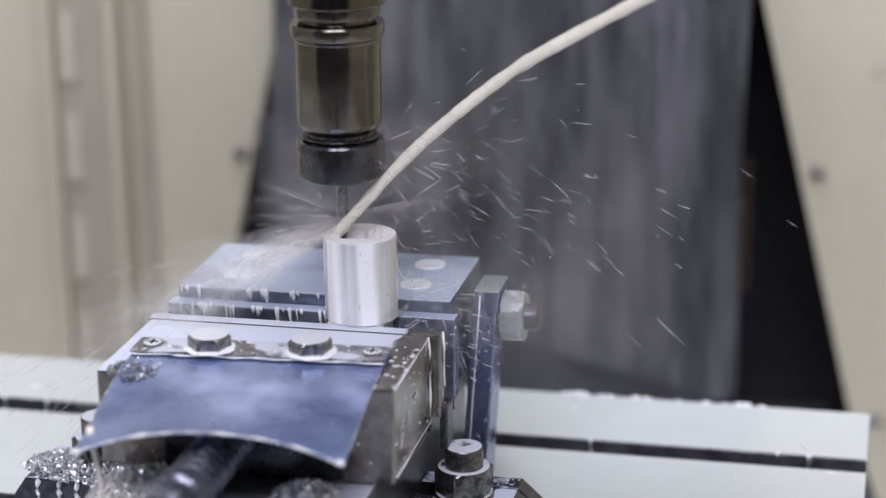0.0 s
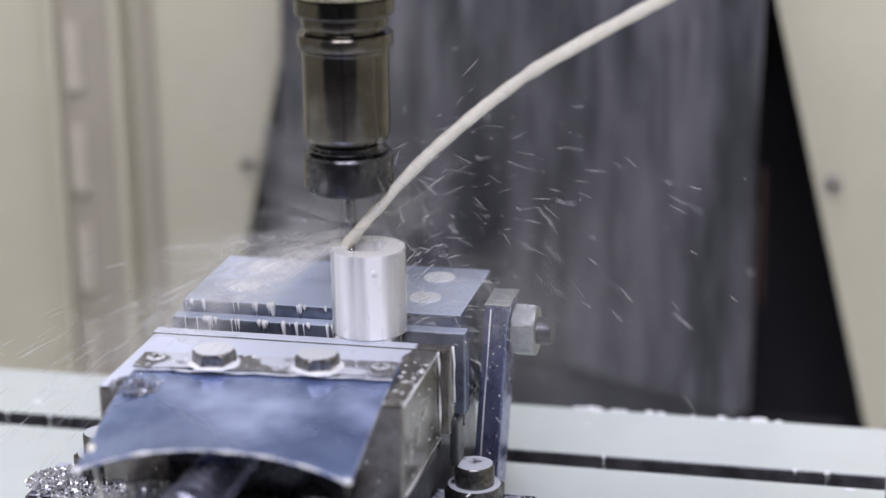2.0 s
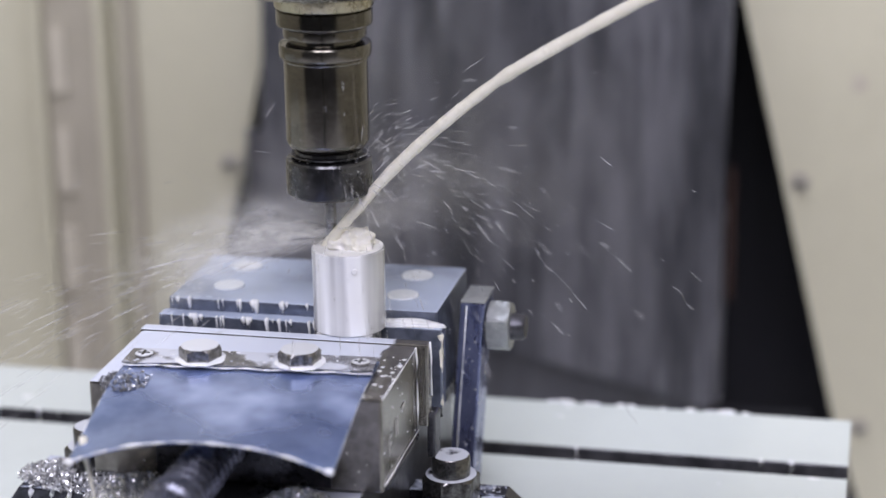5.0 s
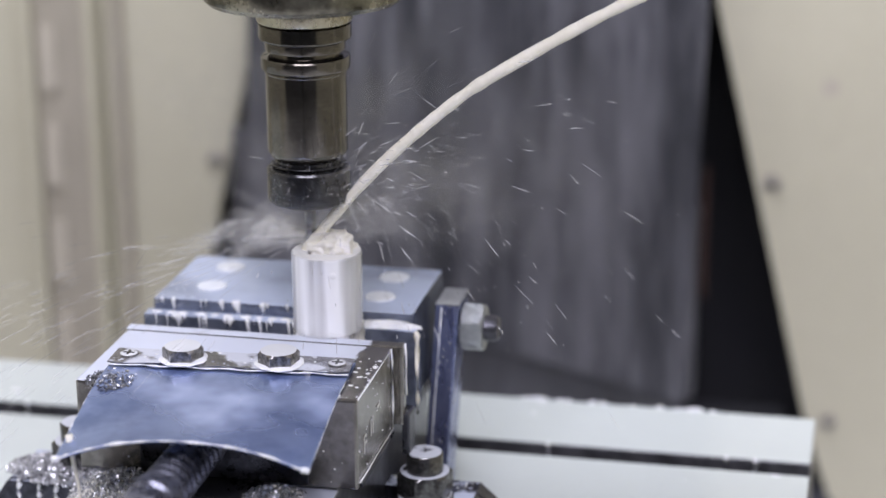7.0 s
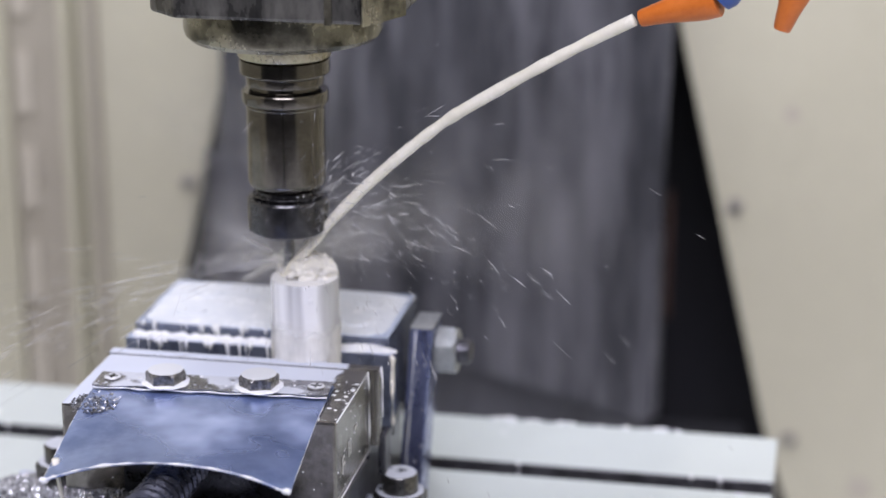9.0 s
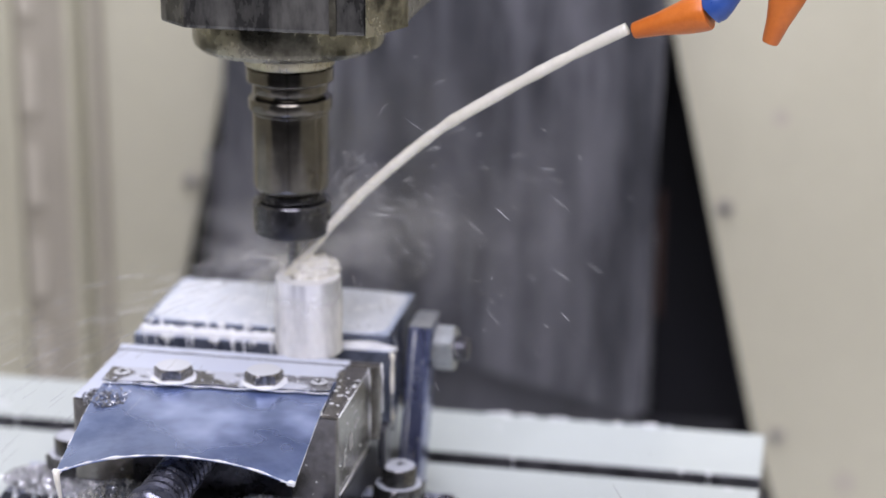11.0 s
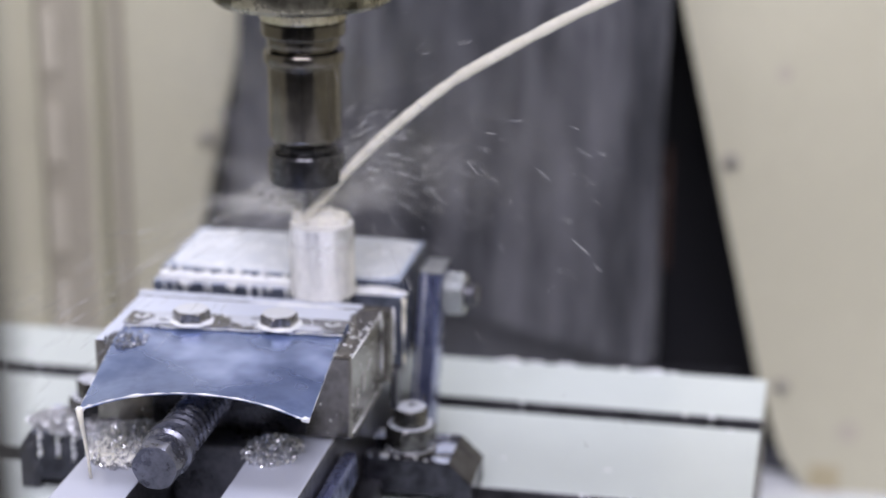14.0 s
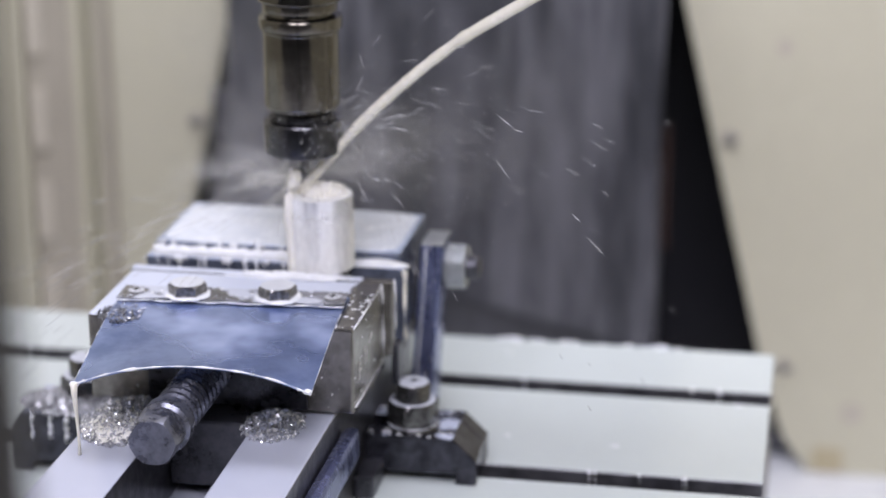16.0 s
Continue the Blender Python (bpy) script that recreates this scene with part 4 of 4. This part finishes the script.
# two white lines imitate highlights on the jaw's edges; the third is a run
for path, label in ((((0.0756, -0.138, 0.0735), (0.0757, -0.120, 0.0732), (0.0756, -0.10, 0.0735), (0.0757, -0.064, 0.0732)), "bright line for the wet highlight on the jaw's lower edge"),
                    (((0.0752, -0.137, 0.1185), (0.0753, -0.110, 0.1186), (0.0752, -0.09, 0.1185), (0.0752, -0.064, 0.1186)), "bright line for the wet highlight on the jaw's upper edge"),
                    (((0.0790, 0.0078, 0.012), (0.0825, 0.0077, 0.06), (0.0845, 0.0078, 0.085), (0.0870, 0.0078, 0.118)), "thin milky run down the stop bar's face")):
    run = smooth(part("coolant_run", tube(path, [0.0004 + 0.00015 * math.sin(2.2 * i) for i in range(len(path))], 8), thin_milk), 0)
    tagged(run, label, "coolant run", "coolant runs on the vise")
rng = random.Random(53)
bm = bmesh.new()
for x in (-0.088, -0.098, -0.109, -0.119, -0.131):
    L = rng.uniform(0.014, 0.032)
    tube([(x + 0.0006 * math.sin(k * 1.7), -0.0955, 0.0385 - L * k / 7) for k in range(8)], [0.0009 + 0.0009 * rng.random() for _ in range(8)], 8, bm)
strings = smooth(part("coolant_strings", bm, thin_milk), 0)
tagged(strings, "lumpy white strings of coolant hanging off the clamp", "coolant", kind="stuff")
spill = smooth(part("milk_spill", blob(0.016, (1.15, 1.7, 0.20), 0.25, 1.3, 6.0, 4), foam_white), 0)
spill.location = (-0.046, -0.172, 0.0690)
tagged(spill, "white coolant pooled among the chips on the bed", "coolant puddle")

def rising_film():
    """A thin uneven skin of froth round the work piece, open at the top."""
    bm = bmesh.new()
    n, rows = 72, 10
    thin = bm.verts.layers.float.new("fade")
    grid = []
    for j in range(rows + 1):
        q = j / rows
        ring = []
        for i in range(n):
            a = 2 * math.pi * i / n
            top = 0.0405 + 0.0045 * noise.noise(Vector((math.cos(a) * 2.2, math.sin(a) * 2.2, 6.0)))
            r = 0.0197 + 0.0004 * noise.noise(Vector((math.cos(a) * 4, math.sin(a) * 4, q * 2.0)))
            v = bm.verts.new((r * math.cos(a), r * math.sin(a), top * q))
            v[thin] = min(1.0, (1 - q) / 0.25)
            ring.append(v)
        grid.append(ring)
    for a, b in zip(grid, grid[1:]):
        for i in range(n):
            bm.faces.new((a[i], a[(i + 1) % n], b[(i + 1) % n], b[i]))
    ob = smooth(part("coolant_film", bm, film_thin), 0)
    return tagged(ob, "thin creamy film of froth creeping up the plastic cylinder", "coolant")


piece_film = rising_film()
jaw_film = part("coolant_puddle", flat_film(-0.0745, 0.076, -0.0190, 0.0595, 0.0006, 3.0), film_milk)
tagged(jaw_film, "level white puddle of coolant covering the fixed jaw", "coolant puddle")
heap = smooth(part("foam_lump", blob(0.0128, (1.05, 1.0, 0.72), 0.28, 1.6, 3.0, 5), foam_white), 0)
tagged(heap, "lumpy cream-white foam heaped in the pocket", "foam")
crest = smooth(part("foam_lump", blob(0.0052, (0.75, 0.8, 1.5), 0.35, 1.5, 9.0, 4), foam_white), 0)
tagged(crest, "upright lump of creamy foam on the work piece", "foam")
ledge_foam = smooth(part("coolant_puddle", blob(0.0105, (1.75, 0.48, 0.27), 0.22, 1.7, 12.0, 5), thin_milk), 0)
tagged(ledge_foam, "creamy coolant puddle spilling along the vise ledge", "coolant puddle")
trickle = smooth(part("coolant_trickle", tube([(0, 0, 0), (0.001, -0.001, -0.002), (0.0012, -0.001, -0.010), (0.0008, -0.001, -0.022), (0.0011, -0.001, -0.040), (0.0009, -0.001, -0.048)], [0.0010, 0.0019, 0.0014, 0.0010, 0.0013, 0.0007], 10), milk), 0)
tagged(trickle, "thin white trickle of coolant running down the vise", "coolant trickle")
drip = smooth(part("coolant_drip", tube([(0, 0, 0.003), (0.0005, 0.0, -0.004), (0.0015, 0.001, -0.014), (0.0030, 0.001, -0.026), (0.0040, 0.0015, -0.040)], [0.0020, 0.0015, 0.0010, 0.0008, 0.0010], 10), milk), 0)
tagged(drip, "thin thread of coolant dripping off the chip guard", "coolant trickle")


stream = smooth(part("foam_stream", tube([(0.0004, 0.002, 0.0015), (0, 0, 0.000), (-0.0004, -0.0006, -0.012), (0.0004, -0.0006, -0.026), (0.0012, -0.0004, -0.040), (0.0016, 0.0, -0.052)], [0.0016, 0.0028, 0.0030, 0.0026, 0.0032, 0.0024], 16), foam_white), 0)
tagged(stream, "cream-white stream of coolant running down the work piece", "coolant run")


pts = [(-0.074 + 0.0895 * i / 24, 0.0006 * math.sin(i * 1.9), 0.0005 * math.sin(i * 2.7)) for i in range(25)]
foam_ridge = smooth(part("foam_ridge", tube(pts, [0.0042 + 0.0014 * noise.noise(Vector((i * 0.7, 3.0, 1.0))) for i in range(25)], 12), thin_milk), 0)
tagged(foam_ridge, "ragged ridge of white foam along the vise ledge", "foam")
base_foam = smooth(part("foam_sheet", blob(0.0130, (2.3, 0.40, 0.24), 0.35, 1.6, 15.0, 5), thin_milk), 0)
tagged(base_foam, "flat white foam spread at the work piece's foot", "foam")


# ---- movement ----
def motions():
    sink = [(0, 0.0), (0.5, -0.0004), (1.0, -0.0005), (1.5, -0.001), (2.5, -0.0014), (3.5, -0.0022), (4.2, -0.0024), (6.3, -0.0026), (7.0, -0.0032), (8.0, -0.0040), (8.7, -0.0042), (11, -0.0052), (12, -0.0060), (13, -0.0064), (14, -0.0062), (15, -0.0062), (16, -0.0066)]
    walk(head, [(t, pose(HX, HY, HZ + dz)) for t, dz in sink])
    # the tool turns with its holder
    walk(hold, [(i * 0.1, pose(0, 0, 0, 0, 0, 77.0 * i)) for i in range(161)])

    lift = [(0, 0.0), (3.5, 0.2), (6.5, 1.2), (8.5, 1.8), (11, 2.0), (12.5, 2.0), (14, 1.0), (14.5, 0.7), (16, 1.0)]

    def lifted(t):
        for (t0, a), (t1, b) in zip(lift, lift[1:]):
            if t0 <= t <= t1:
                return a + (b - a) * (t - t0) / (t1 - t0)
        return lift[-1][1]

    # the jet sways and lifts a little
    rows = []
    foot = Vector(rel(0.0285, -0.040, 0.1720))
    for i in range(65):
        t = i * 0.25
        sway = 0.35 * math.sin(2.3 * t) + 0.25 * math.sin(5.1 * t + 1)
        turn = Matrix.Translation(foot) @ pose(0, 0, 0, 0, 0.5 * sway - lifted(t), 0.4 * math.sin(3.1 * t)) @ Matrix.Translation(-foot)
        rows.append((t, pose(HX, HY, HZ) @ turn))
    walk(jet, rows)
    def early(t):
        return min(1.0, max(0.0, 1 - (t - 1.0) / 3.2))

    def quiet(t):
        return min(1.0, max(0.0, 1 - (t - 1.5) / 2.5))

    # spray circles the tool and flutters
    walk(drops_high, [(i * 0.2, pose(HX + 0.012, HY, 0.176 - 0.025 * quiet(i * 0.2), 5 * math.sin(3.3 * i), 4 * math.sin(2.3 * i), 38 * math.sin(2.2 * i))) for i in range(81)])
    walk(drops_low, [(i * 0.2, pose(HX + 0.008, HY, 0.174, 5 * math.sin(1.8 * i), 5 * math.sin(2.9 * i), 42 * math.sin(3.7 * i))) for i in range(81)])
    walk(fan, [(i * 0.2, pose(HX - 0.002, HY, 0.170 + 0.002 * math.sin(1.7 * i), 5 * math.sin(2.2 * i), -5 - 9 * early(i * 0.2) + 4 * math.sin(1.3 * i), 12 + 9 * math.sin(2.9 * i))) for i in range(81)])
    walk(plume, [(i * 0.2, pose(HX + 0.004, HY, 0.172 - 0.090 * quiet(i * 0.2), 14 * math.sin(2.7 * i), 8 * math.sin(1.9 * i), 40 * math.sin(2.1 * i))) for i in range(81)])
    walk(veil, [(i * 0.2, pose(HX, HY, 0.169, 32 + 6 * math.sin(2.1 * i), -9 + 4 * math.sin(1.1 * i) - 12 * early(i * 0.2), 14 + 8 * math.sin(1.9 * i) + 12 * early(i * 0.2) - min(70.0, max(0.0, (i - 16) * 2.6)))) for i in range(81)])
    walk(veil_two, [(i * 0.2, pose(HX, HY, 0.170, 24 + 9 * math.sin(1.6 * i), -5 + 5 * math.sin(2.6 * i) - 10 * early(i * 0.2), -4 + 12 * early(i * 0.2) + 12 * math.sin(1.2 * i) - min(40.0, max(0.0, (i - 16) * 1.6)))) for i in range(81)])
    walk(cloud, [(i * 0.2, pose(HX, HY, 0.168, 38 + 4 * math.sin(1.4 * i), -8 + 4 * math.sin(1.7 * i) - 12 * early(i * 0.2), 6 + 5 * math.sin(2.3 * i) + 14 * early(i * 0.2) - min(75.0, max(0.0, (i - 17) * 2.9)))) for i in range(81)])
    walk(skirt_low, [(i * 0.2, pose(HX, HY, 0.1745, 0, 0, 53.0 * i)) for i in range(81)])
    walk(skirt_high, [(i * 0.2, pose(HX, HY, 0.1755, 4 * math.sin(1.3 * i), 0, -47.0 * i)) for i in range(81)])
    walk(mist_back, [(i * 0.4, pose(HX - 0.012, HY + 0.062, 0.205, 90, 0, 0) @ pose(0, 0, 0, 0, 0, 23.0 * i)) for i in range(41)])
    walk(haze, [(i * 0.4, pose(HX + 0.004, HY + 0.012, 0.176 - 0.070 * quiet(i * 0.4), -58 + 6 * math.sin(1.4 * i), 16 + 5 * math.sin(1.1 * i), 180 + 14 * math.sin(0.9 * i))) for i in range(41)])
    # foam wells up in the pocket and spills over
    low = pose(WX + 0.001, WY + 0.001, 0.1470)
    walk(heap, [(0, low), (3.0, low), (4.0, pose(WX + 0.002, WY + 0.002, 0.1625)), (6.5, pose(WX + 0.002, WY + 0.003, 0.1635)), (8.5, pose(WX + 0.003, WY + 0.004, 0.1665, 0, 0, 25)), (11, pose(WX + 0.003, WY + 0.004, 0.1660, 0, 0, 60)), (12.5, pose(WX + 0.002, WY + 0.003, 0.1645, 0, 0, 90)), (14.5, pose(WX + 0.003, WY + 0.003, 0.1615, 0, 0, 120)), (16, pose(WX + 0.003, WY + 0.002, 0.1605, 0, 0, 140))])
    walk(piece_film, [(0, pose(WX, WY, 0.0740)), (4.5, pose(WX, WY, 0.0745)), (8.5, pose(WX, WY, 0.0960, 0, 0, 6)), (11, pose(WX, WY, 0.1185, 0, 0, 14)), (16, pose(WX, WY, 0.1200, 0, 0, 30))])
    walk(jaw_film, [(0, pose(0, 0, 0.1216)), (6.5, pose(0, 0, 0.1221)), (11, pose(0, 0, 0.1228)), (16, pose(0, 0, 0.1230))])
    deep = pose(WX - 0.006, WY + 0.001, 0.1500)
    walk(crest, [(0, deep), (6.5, deep), (7.5, pose(WX - 0.012, WY + 0.004, 0.1600)), (11, pose(WX - 0.0140, WY + 0.003, 0.1620)), (14.5, pose(WX - 0.0140, WY - 0.003, 0.1640)), (15.3, pose(WX - 0.0140, WY - 0.005, 0.1650)), (16, pose(WX - 0.0135, WY - 0.006, 0.1730, 0, 12, 0))])
    pent = pose(WX - 0.0140, WY - 0.0110, 0.112)
    walk(stream, [(0, pent), (14.6, pent), (15.4, pose(WX - 0.0150, WY - 0.0122, 0.158)), (16, pose(WX - 0.0150, WY - 0.0126, 0.1645))])
    inside = pose(0.040, -0.0245, 0.1130)
    walk(ledge_foam, [(0, inside), (3.4, inside), (4.1, pose(0.060, -0.0245, 0.1170)), (6.5, pose(0.063, -0.0245, 0.1172)), (16, pose(0.063, -0.0245, 0.1172))])
    walk(foam_ridge, [(0, pose(0, -0.0250, 0.1100)), (3.5, pose(0, -0.0250, 0.1100)), (8.5, pose(0, -0.0248, 0.1150)), (11, pose(0, -0.0245, 0.1172)), (16, pose(0, -0.0242, 0.1180))])
    walk(base_foam, [(0, pose(0.022, -0.0640, 0.1120)), (11, pose(0.022, -0.0640, 0.1135)), (14, pose(0.022, -0.0630, 0.1165)), (16, pose(0.020, -0.0620, 0.1192))])
    above = pose(0.0785, -0.027, 0.1140)
    walk(trickle, [(0, above), (3.9, above), (6.3, pose(0.0803, -0.0290, 0.1165)), (16, pose(0.0803, -0.0290, 0.1160))])
    under = pose(-0.054, -0.200, 0.112)
    walk(drip, [(0, under), (8.6, under), (10.9, pose(-0.0560, -0.2140, 0.106)), (14, pose(-0.0560, -0.2140, 0.1055)), (16, pose(-0.0560, -0.2140, 0.106, 0, 5, 0))])


motions()
